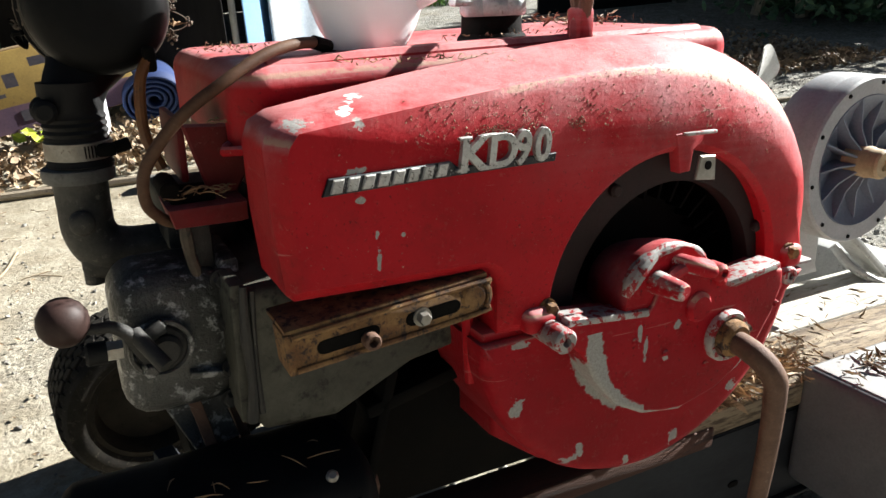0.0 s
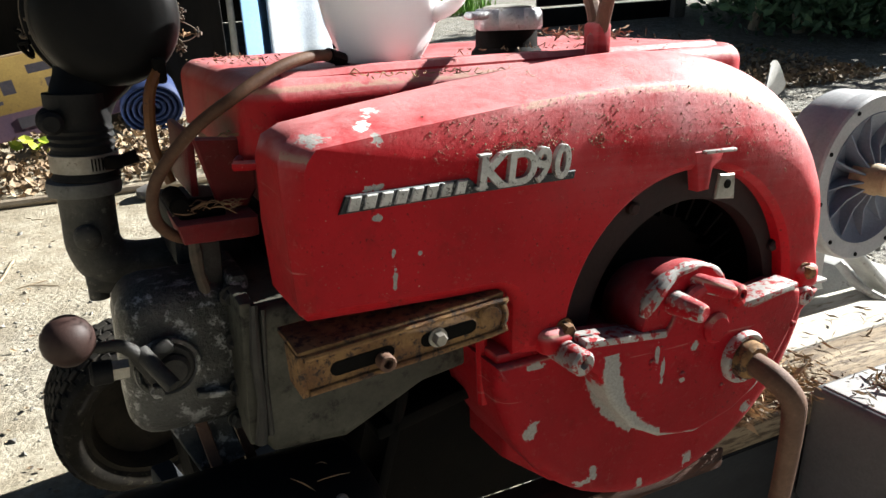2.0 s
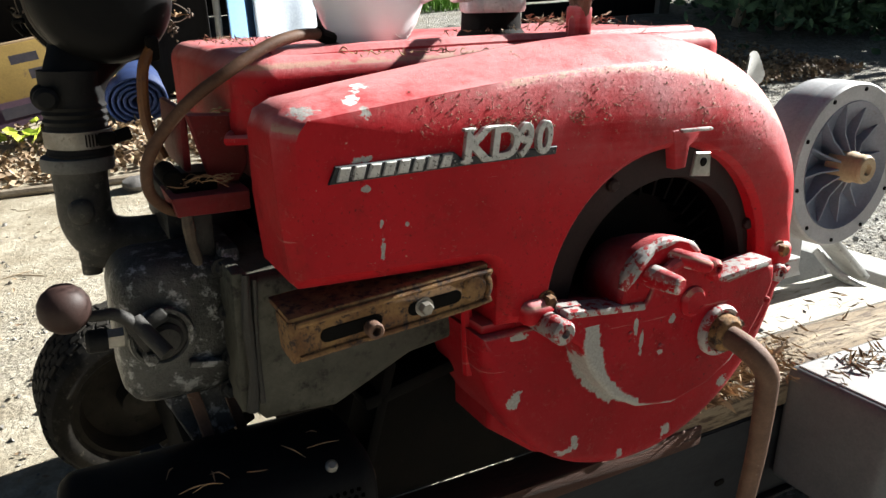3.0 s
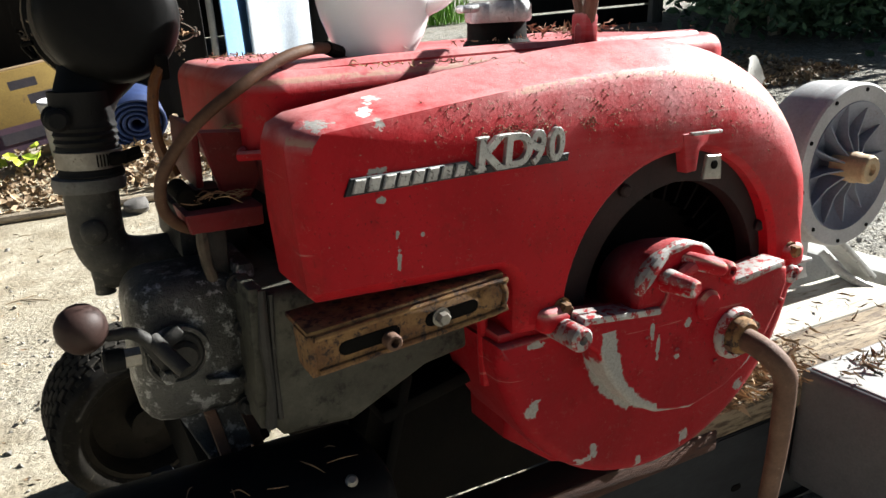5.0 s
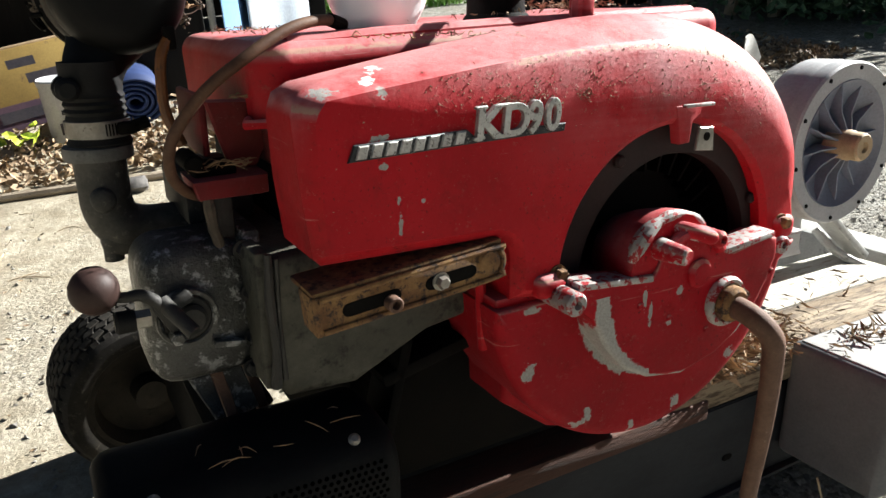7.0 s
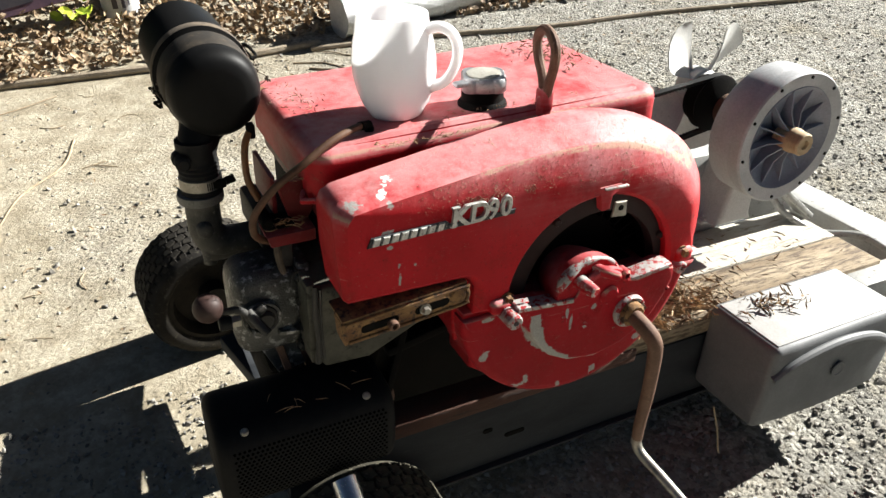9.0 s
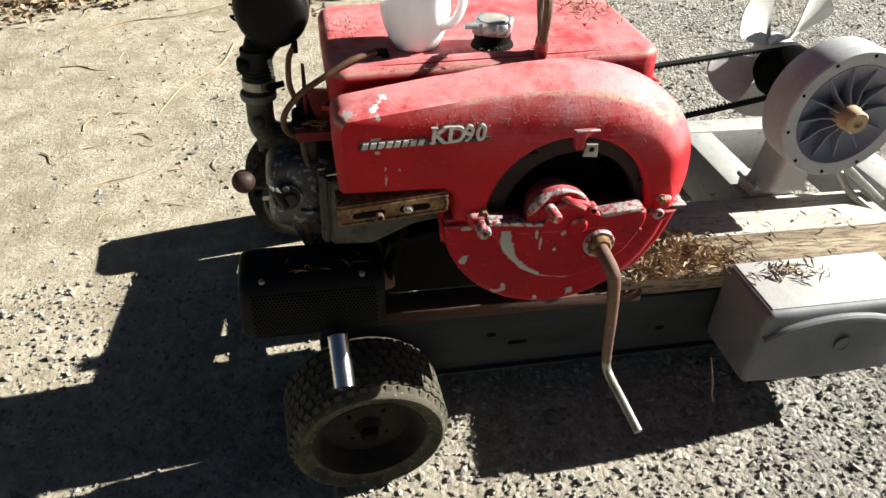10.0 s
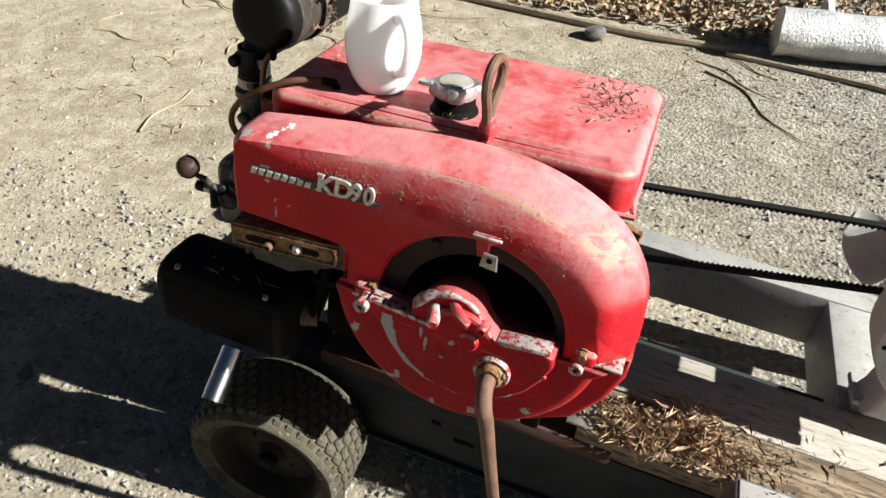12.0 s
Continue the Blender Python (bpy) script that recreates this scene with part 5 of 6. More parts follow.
def tyre_wheel(at, rubber):
    """A small pneumatic wheel; its axle lies along its own y, the outside towards -y."""
    whole = part("wheel", bm_lathe([(0.0, 0.010), (0.020, 0.010), (0.024, 0.004), (0.028, -0.004), (0.046, -0.006), (0.060, -0.012), (0.084, -0.010), (0.094, 0.006), (0.100, 0.026), (0.105, 0.0325), (0.1085, 0.030), (0.107, -0.02), (0.105, -0.098), (0.096, -0.098), (0.085, -0.064), (0.050, -0.056), (0.030, -0.058), (0.027, -0.092), (0.0, -0.092)], 48, TURN_Y), RIM, trolley, "tan steel wheel with a pneumatic tyre")
    body = bm_lathe([(0.103, 0.026), (0.1075, 0.0300), (0.112, 0.0295), (0.117, 0.029), (0.125, 0.033), (0.131, 0.040), (0.136, 0.0415), (0.140, 0.038), (0.1445, 0.028), (0.148, 0.012), (0.149, -0.034), (0.148, -0.080), (0.1445, -0.096), (0.138, -0.106), (0.124, -0.110), (0.110, -0.106), (0.103, -0.096)], 80, TURN_Y)
    part("tyre", body, rubber, whole, "dusty black tyre with shallow block tread")
    block = mesh_of("tread_block", bm_box((0.0205, 0.0185, 0.0060), (0, 0, 0), 0.0014, 1), rubber)
    lug = mesh_of("shoulder_lug", bm_box((0.0150, 0.0170, 0.0055), (0, 0, 0), 0.0014, 1), rubber)
    count = 40
    for k in range(count):
        for row, y in enumerate((-0.0275, -0.0095, 0.0115, 0.0325, 0.0535, 0.0745, 0.0935)):
            a = 2 * math.pi * (k + 0.5 * (row % 2)) / count
            edge = {0: 48, 6: -48}.get(row, 0)
            ob = new("shoulder_lug" if edge else "tread_block", lug if edge else block)
            ob.parent = whole
            ob.matrix_basis = Matrix.Rotation(a, 4, "Y") @ Matrix.Translation((0, y, 0.1430 if edge else 0.1490)) @ Matrix.Rotation(radians(edge), 4, "X") @ Matrix.Rotation(radians(0 if edge else 16 if row % 2 else -16), 4, "Z")
    for k in range(4):
        a = radians(45 + 90 * k)
        part("wheel_nut", bolt(0.006, 0.006, (0.046 * math.cos(a), 0.011, 0.046 * math.sin(a))), DARK_IRON, whole)
    part("hub_cap", bm_lathe([(0.018, 0), (0.017, 0.020), (0.012, 0.026), (0, 0.027)], 24, TURN_Y), DARK_IRON, whole)
    whole.matrix_basis = CART.inverted() @ at
    return whole


tyre_wheel(Matrix.Translation((-0.042, -0.033, 0.151)) @ Matrix.Rotation(radians(8), 4, "Z"), TYRE_SUNLIT_DUSTY)
tyre_wheel(Matrix.Translation((-0.205, 0.818, 0.151)) @ Matrix.Rotation(radians(190), 4, "Z"), TYRE)

# planks on the frame
for y, w, z in ((0.197, 0.116, 0.3375), (0.329, 0.142, 0.3380)):
    single("plank", bm_box((0.735, w, 0.044), (0.8725, y, z), 0.004, 2), PLANK_BROWN if y < 0.25 else PLANK, "brown stained weathered wooden plank lying on the frame" if y < 0.25 else "grey weathered wooden plank lying on the frame", "plank", CART, "planks on the trolley")
single("packing_board", bm_box((0.53, 0.06, 0.03), (0.305, 0.165, 0.3185), 0.003), PLANK_EDGE, "brown stained packing board below the engine", "board", CART)

# grey plastic box hung on the side
box = thing("plastic_box", "grey moulded plastic box fixed to the side of the frame", "box", CART)


def box_body():
    bm = bm_box((0.345, 0.166, 0.190), (0.920, 0.064, 0.283), 0.014, 4)
    bmesh.ops.subdivide_edges(bm, edges=[e for e in bm.edges if e.calc_length() > 0.1], cuts=6, use_grid_fill=True)
    for v in bm.verts:
        if v.co.y < -0.005:
            u = (v.co.x - 0.920) / 0.172
            low_ = (0.378 - v.co.z) / 0.215
            v.co.y -= 0.018 * max(0, low_ - 0.25 - 0.35 * u * u) * (1 - u * u * 0.5)
            v.co.y += 0.028 * max(0, low_ - 0.55)
    return bm


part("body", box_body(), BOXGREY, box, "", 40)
# added slab that carries the sunlit top in its own paler colour
part("lid", bm_box((0.321, 0.142, 0.004), (0.920, 0.064, 0.3777), 0.0015, 2), BOXTOP, box, "top slab of the box, paled to look sunlit")
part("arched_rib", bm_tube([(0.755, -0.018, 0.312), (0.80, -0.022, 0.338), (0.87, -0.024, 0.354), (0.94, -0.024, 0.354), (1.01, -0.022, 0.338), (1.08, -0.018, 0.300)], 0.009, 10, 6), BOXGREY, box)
part("badge_ring", bm_lathe([(0.016, 0), (0.018, 0.003), (0.014, 0.004), (0.012, 0.002), (0, 0.002)], 28, Matrix.Translation((0.93, -0.0235, 0.285)) @ TURN_Y), BOXGREY, box)
single("wire", bm_tube([(0.710, 0.05, 0.21), (0.722, 0.035, 0.15), (0.726, 0.03, 0.12), (0.736, 0.03, 0.095)], 0.0018, 6, 5), TWIG, "thin dry stalk hanging from the frame", "stalk", CART)

# ---------------------------------------------------------------- generator head with its fan
gen = thing("fan_unit", "grey ribbed fan drive housing with white fan blades", "fan", CART)
GX, GY, GZ = 1.012, 0.278, 0.626
shell = bm_lathe([(0.0, -0.036), (0.030, -0.036), (0.090, -0.020), (0.112, -0.008), (0.117, 0.001), (0.121, 0.004), (0.149, 0.006), (0.1525, 0.002), (0.1535, -0.020), (0.151, -0.024), (0.151, -0.028), (0.1535, -0.032), (0.152, -0.075), (0.147, -0.082), (0.0, -0.082)], 72, Matrix.Translation((GX, GY, GZ)) @ TURN_Y @ Matrix.Diagonal((0.905, 0.905, 1.0, 1)))
housing = part("housing", shell, PLASTIC, gen, "pale grey moulded round housing")
part("dish", bm_lathe([(0.0, -0.0345), (0.030, -0.0345), (0.090, -0.0185), (0.112, -0.0065), (0.1165, 0.0015), (0.1195, 0.0052), (0.1205, 0.0035)], 72, Matrix.Translation((GX, GY, GZ)) @ TURN_Y @ Matrix.Diagonal((0.905, 0.905, 1.0, 1))), DISH, housing, "ribbed dish liner, its bluish shade put into the colour")
for k in range(12):
    a = 30 * k + 8
    rib = bmesh.new()
    p = [(0.022, 0.010), (0.060, -0.004), (0.112, -0.005), (0.112, -0.012), (0.022, -0.040)]
    lo = [rib.verts.new((r, -0.0016, h)) for r, h in p]
    hi = [rib.verts.new((r, 0.0016, h)) for r, h in p]
    for i in range(5):
        rib.faces.new((lo[i], lo[(i + 1) % 5], hi[(i + 1) % 5], hi[i]))
    rib.faces.new(lo)
    rib.faces.new(hi[::-1])
    bmesh.ops.recalc_face_normals(rib, faces=rib.faces)
    bmesh.ops.transform(rib, matrix=Matrix.Translation((GX, GY, GZ)) @ TURN_Y @ Matrix.Diagonal((0.905, 0.905, 1.0, 1)) @ Matrix.Rotation(radians(a), 4, "Z"), verts=rib.verts)
    part("rib", rib, DISH, housing)
for k in range(10):
    a = radians(36 * k + 13)
    part("rim_hole", disc(0.0035, GY - 0.0075, GY - 0.004, GX + 0.1275 * math.cos(a), GZ + 0.1275 * math.sin(a), 0.0003, 12), DARK_IRON, housing)
part("hub_knob", bm_lathe([(0.026, -0.02), (0.026, 0.016), (0.024, 0.020), (0.024, 0.036), (0.021, 0.040), (0.010, 0.040), (0.008, 0.034), (0, 0.034)], 14, Matrix.Translation((GX, GY, GZ)) @ TURN_Y), WOODHUB, gen, "pale tan hub plug")
part("shaft_tube", bm_lathe([(0.034, 0), (0.034, 0.098), (0.028, 0.100)], 32, Matrix.Translation((GX - 0.012, 0.46, GZ + 0.008)) @ TURN_Y), RUST_PIPE, gen, "brown bearing tube")
pl = bm_lathe([(0.0, 0.0), (0.056, 0.0), (0.062, -0.003), (0.054, -0.014), (0.062, -0.025), (0.056, -0.030), (0.048, -0.034), (0.052, -0.05), (0.0, -0.05)], 40, Matrix.Translation((0.975, 0.446, 0.648)) @ TURN_Y)
part("pulley", pl, DARK_IRON, gen, "dark V-belt pulley")
fan = part("fan_hub", bm_lathe([(0.0, 0.0), (0.035, 0.0), (0.045, -0.01), (0.045, -0.05), (0.03, -0.06), (0, -0.06)], 32, Matrix.Translation((0.988, 0.500, 0.658)) @ TURN_Y), FANWHITE, gen, "white plastic fan")
for kk in range(5):
    bl = bmesh.new()
    rows = []
    for i in range(9):
        u = i / 8
        r = 0.040 + 0.116 * u
        half = (0.013 + 0.054 * math.sin(0.5 * math.pi * min(1.0, 1.12 * u)) ** 1.3) * (1 - 0.22 * max(0.0, (u - 0.75) / 0.25) ** 3)
        twist = radians(-42 + 22 * u)
        rows.append([Vector((half * v * math.cos(twist) + 0.012 * u, r - 0.016 * v * v * u * u, half * v * math.sin(twist) + 0.010 * v * v)) for v in (-1, -0.75, -0.4, 0, 0.4, 0.75, 1)])
    for dz in (0.0015, -0.0015):
        grid = [[bl.verts.new((q.x, q.y, q.z + dz)) for q in row] for row in rows]
        for a, b in zip(grid, grid[1:]):
            for i in range(6):
                bl.faces.new((a[i], a[i + 1], b[i + 1], b[i]))
    m = Matrix.Translation((0.990, 0.530, 0.660)) @ TURN_Y @ Matrix.Rotation(radians(72 * kk + 43), 4, "Z")
    bmesh.ops.transform(bl, matrix=m, verts=bl.verts)
    part("blade", bl, FANWHITE, fan)
stand = bm_shell([(0.945, 0.400), (1.052, 0.400), (1.042, 0.420), (1.040, 0.47), (1.046, 0.53), (0.968, 0.53), (0.960, 0.47), (0.953, 0.420)], 0.345, 0.430, [0.012] * 8, 4, centre=(1.0, 0.46))
part("stand", stand, PLASTIC, gen, "grey cast stand")
part("stand_foot", bm_box((0.126, 0.080, 0.012), (0.998, 0.418, 0.396), 0.005, 3), PLASTIC, gen, "cast foot flange with rounded edges")
part("stand_rest", bm_box((0.105, 0.060, 0.030), (1.000, 0.430, 0.3755), 0.003, 2), RAIL, gen, "grey bar under the foot")
part("stand_strut", bm_box((0.27, 0.045, 0.016), (1.155, 0.365, 0.440), 0.003, 2, Matrix.Rotation(radians(37), 4, "Y")), RAIL, gen, "flat grey bar bracing the stand")
part("stand_bolt", bolt(0.008, 0.007, (0.951, 0.386, 0.403), Matrix()), STEEL, gen)

c0, c1, r0, r1 = Vector((0.35, 0.5525)), Vector((0.975, 0.648)), 0.0785, 0.0585
way = (c1 - c0).normalized()
nrm = Vector((-way.y, way.x))
base = math.degrees(math.atan2(nrm.y, nrm.x))
belt_pts = [(c1.x + r1 * math.cos(radians(base - 180 * i / 14)), c1.y + r1 * math.sin(radians(base - 180 * i / 14))) for i in range(15)]
belt_pts += [(c0.x + r0 * math.cos(radians(base + 180 - 180 * i / 14 - 360)), c0.y + r0 * math.sin(radians(base + 180 - 180 * i / 14 - 360))) for i in range(15)]
dense = []
for i, p in enumerate(belt_pts):
    q = Vector(belt_pts[(i + 1) % len(belt_pts)])
    p = Vector(p)
    n_ = max(1, round((q - p).length / 0.0045))
    dense += [p.lerp(q, s / n_) for s in range(n_)]
belt_pts = dense
belt = bmesh.new()
prof = [(-0.008, 0.003), (0.008, 0.003), (0.005, -0.007), (-0.005, -0.007)]
rings = []
for i, p in enumerate(belt_pts):
    q0, q1 = Vector(belt_pts[i - 1]), Vector(belt_pts[(i + 1) % len(belt_pts)])
    t = (q1 - q0).normalized()
    o = Vector((-t.y, t.x))
    rings.append([belt.verts.new((p[0] + o.x * h, 0.460 + y, p[1] + o.y * h)) for y, h in ([*prof[:2], *((a, b + (0.004 if i % 2 else 0)) for a, b in prof[2:])])])
for i in range(len(rings)):
    a, b = rings[i], rings[(i + 1) % len(rings)]
    for j in range(4):
        belt.faces.new((a[j], a[(j + 1) % 4], b[(j + 1) % 4], b[j]))
bmesh.ops.recalc_face_normals(belt, faces=belt.faces)
drive_belt = single("drive_belt", belt, RUBBER, "black cogged rubber V-belt over both pulleys", "belt", CART)

# ---------------------------------------------------------------- yard edge and distance
FOIL = surface("crinkled_foil", (0.62, 0.63, 0.64), (0.50, 0.51, 0.52), (0.36, 0.35, 0.33), 12, 90, (0.58, 0.7), (0.35, 0.6), 0.35, 0.8, 0.01)
CARD = surface("yellow_printed_card", (0.30, 0.20, 0.045), (0.24, 0.155, 0.035), (0.16, 0.10, 0.035), 5, 120, (0.58, 0.7), (0.7, 0.9), 0.0, 0.1)
CARD_EDGE = surface("plain_card", (0.40, 0.30, 0.19), (0.34, 0.25, 0.15), None, 6, 120, rough=(0.8, 0.95))
INK = surface("dark_print", (0.05, 0.045, 0.06), (0.08, 0.07, 0.08), None, 20, 100, rough=(0.7, 0.9))
PURPLE = surface("purple_print", (0.10, 0.06, 0.10), (0.14, 0.08, 0.11), None, 8, 100, rough=(0.7, 0.9))
BUCKET = surface("white_pail_plastic", (0.62, 0.63, 0.64), (0.54, 0.55, 0.57), (0.35, 0.36, 0.38), 8, 100, (0.6, 0.7), (0.4, 0.6))
TARP = surface("blue_foam_mat", (0.009, 0.026, 0.10), (0.013, 0.036, 0.13), (0.007, 0.013, 0.042), 10, 160, (0.6, 0.7), (0.6, 0.8))
CLOTH = surface("pale_sheet", (0.34, 0.37, 0.40), (0.27, 0.31, 0.36), None, 3, 60, rough=(0.7, 0.9), bump=0.2, dist=0.02)
CLOTH_BLUE = surface("light_blue_sheet", (0.15, 0.30, 0.50), (0.12, 0.25, 0.44), None, 3, 60, rough=(0.6, 0.8), bump=0.2, dist=0.02)
PALEPOLE = surface("white_pole_paint", (0.66, 0.67, 0.68), (0.56, 0.57, 0.58), None, 8, 120, rough=(0.4, 0.6))
# boards near black: deep shade is taken into their colour
SHEDWOOD = surface("shade_dark_boards", (0.010, 0.0095, 0.009), (0.018, 0.017, 0.016), (0.04, 0.036, 0.032), 3, 60, (0.6, 0.7), (0.8, 0.95), stretch=(4, 4, 0.5), spec=0.08)
GREYWOOD = surface("grey_post_wood", (0.20, 0.19, 0.175), (0.15, 0.14, 0.125), (0.09, 0.08, 0.07), 6, 100, (0.55, 0.68), (0.8, 0.95), stretch=(3, 3, 0.4))


def leaf_material(name, a, b):
    m, n, l, bs = nodes_of(name)
    geo = n.new("ShaderNodeNewGeometry")
    l.new(mixed(n, l, geo.outputs["Random Per Island"], a, b), bs.inputs["Base Color"])
    bs.inputs["Roughness"].default_value = 0.7
    return m


DEAD = leaf_material("dead_leaf", (0.10, 0.058, 0.028), (0.46, 0.34, 0.21))
GREEN = leaf_material("hedge_leaf", (0.03, 0.075, 0.04), (0.10, 0.19, 0.09))
GRASS = leaf_material("grass_blade", (0.09, 0.22, 0.02), (0.17, 0.33, 0.04))
WEED = leaf_material("weed_leaf", (0.30, 0.42, 0.02), (0.45, 0.52, 0.04))
PEBBLE = leaf_material("pebble_stone", (0.14, 0.13, 0.115), (0.38, 0.355, 0.31))
rng = np.random.default_rng(7)


def scatter(name, pts, turns, sizes, shape, faces, material, label, category, kind="stuff", smooth=False):
    """Copies of a small shape, joined into one mesh: pts (n, 3), turns (n, 3, 3), sizes (n, 3)."""
    shape = np.array(shape, float)
    n, k = len(pts), len(shape)
    v = np.einsum("nij,nkj->nki", turns, shape[None] * sizes[:, None]) + pts[:, None]
    f = (np.array(faces)[None] + (np.arange(n) * k)[:, None, None]).reshape(-1, len(faces[0]))
    me = bpy.data.meshes.new(name)
    me.from_pydata(v.reshape(-1, 3).tolist(), [], f.tolist())
    me.materials.append(material)
    if smooth:
        me.polygons.foreach_set("use_smooth", [True] * len(me.polygons))
    return tagged(new(name, me), label, category, kind=kind)


def random_turns(n, tilt):
    """Turns about z at random, tipped by up to tilt radians."""
    a, b, c = rng.uniform(0, 2 * np.pi, n), rng.normal(0, tilt, n), rng.normal(0, tilt, n)
    z = np.zeros(n)
    o = np.ones(n)
    rz = np.stack([np.stack([np.cos(a), -np.sin(a), z], -1), np.stack([np.sin(a), np.cos(a), z], -1), np.stack([z, z, o], -1)], 1)
    rx = np.stack([np.stack([o, z, z], -1), np.stack([z, np.cos(b), -np.sin(b)], -1), np.stack([z, np.sin(b), np.cos(b)], -1)], 1)
    ry = np.stack([np.stack([np.cos(c), z, np.sin(c)], -1), np.stack([z, o, z], -1), np.stack([-np.sin(c), z, np.cos(c)], -1)], 1)
    return rz @ rx @ ry


LEAF = [(-0.5, 0, 0), (-0.2, 0.24, 0.10), (0.15, 0.28, 0.05), (0.5, 0, 0.16), (0.15, -0.28, 0.08), (-0.2, -0.24, 0.03), (0, 0, -0.05)]
LEAF_F = [(0, 6, 1), (1, 6, 2), (2, 6, 3), (3, 6, 4), (4, 6, 5), (5, 6, 0)]
PEB = [(0, 0, 0.5), (0.5, 0.1, 0.1), (0.12, 0.5, 0.05), (-0.5, 0.12, 0.12), (-0.1, -0.5, 0.0), (0.3, -0.2, -0.4), (-0.25, 0.2, -0.4)]
PEB_F = [(0, 1, 2), (0, 2, 3), (0, 3, 4), (0, 4, 1), (1, 5, 2), (2, 6, 3), (3, 6, 4), (4, 5, 1), (2, 5, 6), (4, 6, 5)]

# dead leaves along the back edge
n = 14000
x = rng.uniform(-4.5, 4.0, n)
y = 2.60 + np.abs(rng.normal(0, 0.55, n)) - np.where(x < -0.35, np.clip(-0.35 - x, 0, 1.6) * rng.uniform(0, 0.36, n), 0)
pts = np.stack([x, y, rng.uniform(0.004, 0.05, n)], 1)
s = rng.uniform(0.018, 0.052, n)
scatter("fallen_leaves", pts, random_turns(n, 0.8), np.stack([s, s, s], 1), LEAF, LEAF_F, DEAD, "dry brown fallen leaves along the yard edge", "fallen leaves")
n = 1500
pts = np.stack([rng.uniform(-3, 4, n), rng.uniform(0.6, 2.5, n), np.full(n, 0.006)], 1)
s = rng.uniform(0.005, 0.022, n)
scatter("leaf_scraps", pts, random_turns(n, 0.3), np.stack([s, s * 0.7, s], 1), LEAF, LEAF_F, DEAD, "scattered scraps of dry leaf on the dirt", "leaf scraps")
# gravel: coarse to the front and the right, sparse grit elsewhere
n = 42000
x = rng.uniform(-2.2, 3.6, n)
y = rng.uniform(-1.0, 2.6, n)
keep = rng.uniform(0, 1, n) < np.clip(0.10 + 0.75 * (x > -0.1) * (x + 0.2) + 0.8 * (y < 0.15) + 0.25 * np.sin(3 * x + 2 * y), 0.08, 0.95) * np.where(y > 1.4, 0.5, 1)
x, y = x[keep], y[keep]
n = len(x)
s = np.clip(rng.lognormal(-4.95, 0.5, n), 0.003, 0.017)
hgt = np.array([ground_height(a, b) for a, b in zip(x, y)])
scatter("gravel", np.stack([x, y, hgt + s * 0.12], 1), random_turns(n, 0.6), np.stack([s * rng.uniform(0.9, 1.6, n), s, s * rng.uniform(0.5, 0.9, n)], 1), PEB, PEB_F, PEBBLE, "grey and tan gravel strewn over the dirt", "gravel")

n = 17000
x, y = rng.uniform(-1.5, 1.3, n), rng.uniform(-0.9, 0.62, n)
s = np.clip(rng.lognormal(-5.1, 0.5, n), 0.003, 0.018)
hgt = np.array([ground_height(a, b) for a, b in zip(x, y)])
scatter("gravel", np.stack([x, y, hgt + s * 0.15], 1), random_turns(n, 0.6), np.stack([s * rng.uniform(0.9, 1.7, n), s, s * rng.uniform(0.5, 0.9, n)], 1), PEB, PEB_F, leaf_material("dark_pebble", (0.13, 0.12, 0.105), (0.36, 0.34, 0.30)), "dark and pale gravel in front of the trolley", "gravel")

# edge pole, twigs, stones
for a, b, r in (((-2.6, 2.52, 0.014), (0.45, 2.47, 0.012), 0.017), ((0.40, 2.44, 0.010), (3.6, 2.10, 0.010), 0.011)):
    mid_ = [Vector(a).lerp(Vector(b), k / 6) + Vector((0, 0.02 * math.sin(k * 2.3), 0)) for k in range(7)]
    single("edging_pole", bm_tube(mid_, r, 8, 3), LOG, "long thin grey pole lying along the yard edge", "pole", group="poles along the yard edge")
TWIGS = [((-1.285, 0.90), (-1.33, 1.22), 0.006), ((-1.30, 1.08), (-1.19, 1.16), 0.004), ((-0.55, 1.95), (-0.75, 1.45), 0.006), ((-1.2, 2.1), (-0.62, 2.35), 0.006), ((-1.80, 2.12), (-1.40, 1.835), 0.010), ((-2.06, 1.454), (-1.796, 1.446), 0.008), ((-1.197, 1.843), (-0.98, 1.784), 0.005), ((-1.868, 1.947), (-1.663, 1.892), 0.006), ((-2.108, 1.516), (-2.085, 1.652), 0.005), ((-1.739, 1.329), (-1.62, 1.237), 0.005), ((-1.654, 1.373), (-1.51, 1.344), 0.004), ((-1.411, 1.521), (-1.464, 1.677), 0.005), ((-1.093, 1.249), (-1.015, 1.167), 0.004), ((-0.988, 1.365), (-0.975, 1.489), 0.004), ((-2.015, 1.914), (-1.868, 1.833), 0.005), ((0.35, 2.25), (0.75, 1.85), 0.008), ((0.30, 2.33), (0.62, 2.12), 0.006), ((0.62, 2.30), (0.40, 2.42), 0.006), ((-0.9, 1.0), (-0.7, 1.12), 0.003), ((1.2, 1.75), (1.5, 1.68), 0.004), ((-0.66, 0.26), (-0.30, 0.30), 0.003), ((1.4, 1.2), (1.62, 1.34), 0.003)]
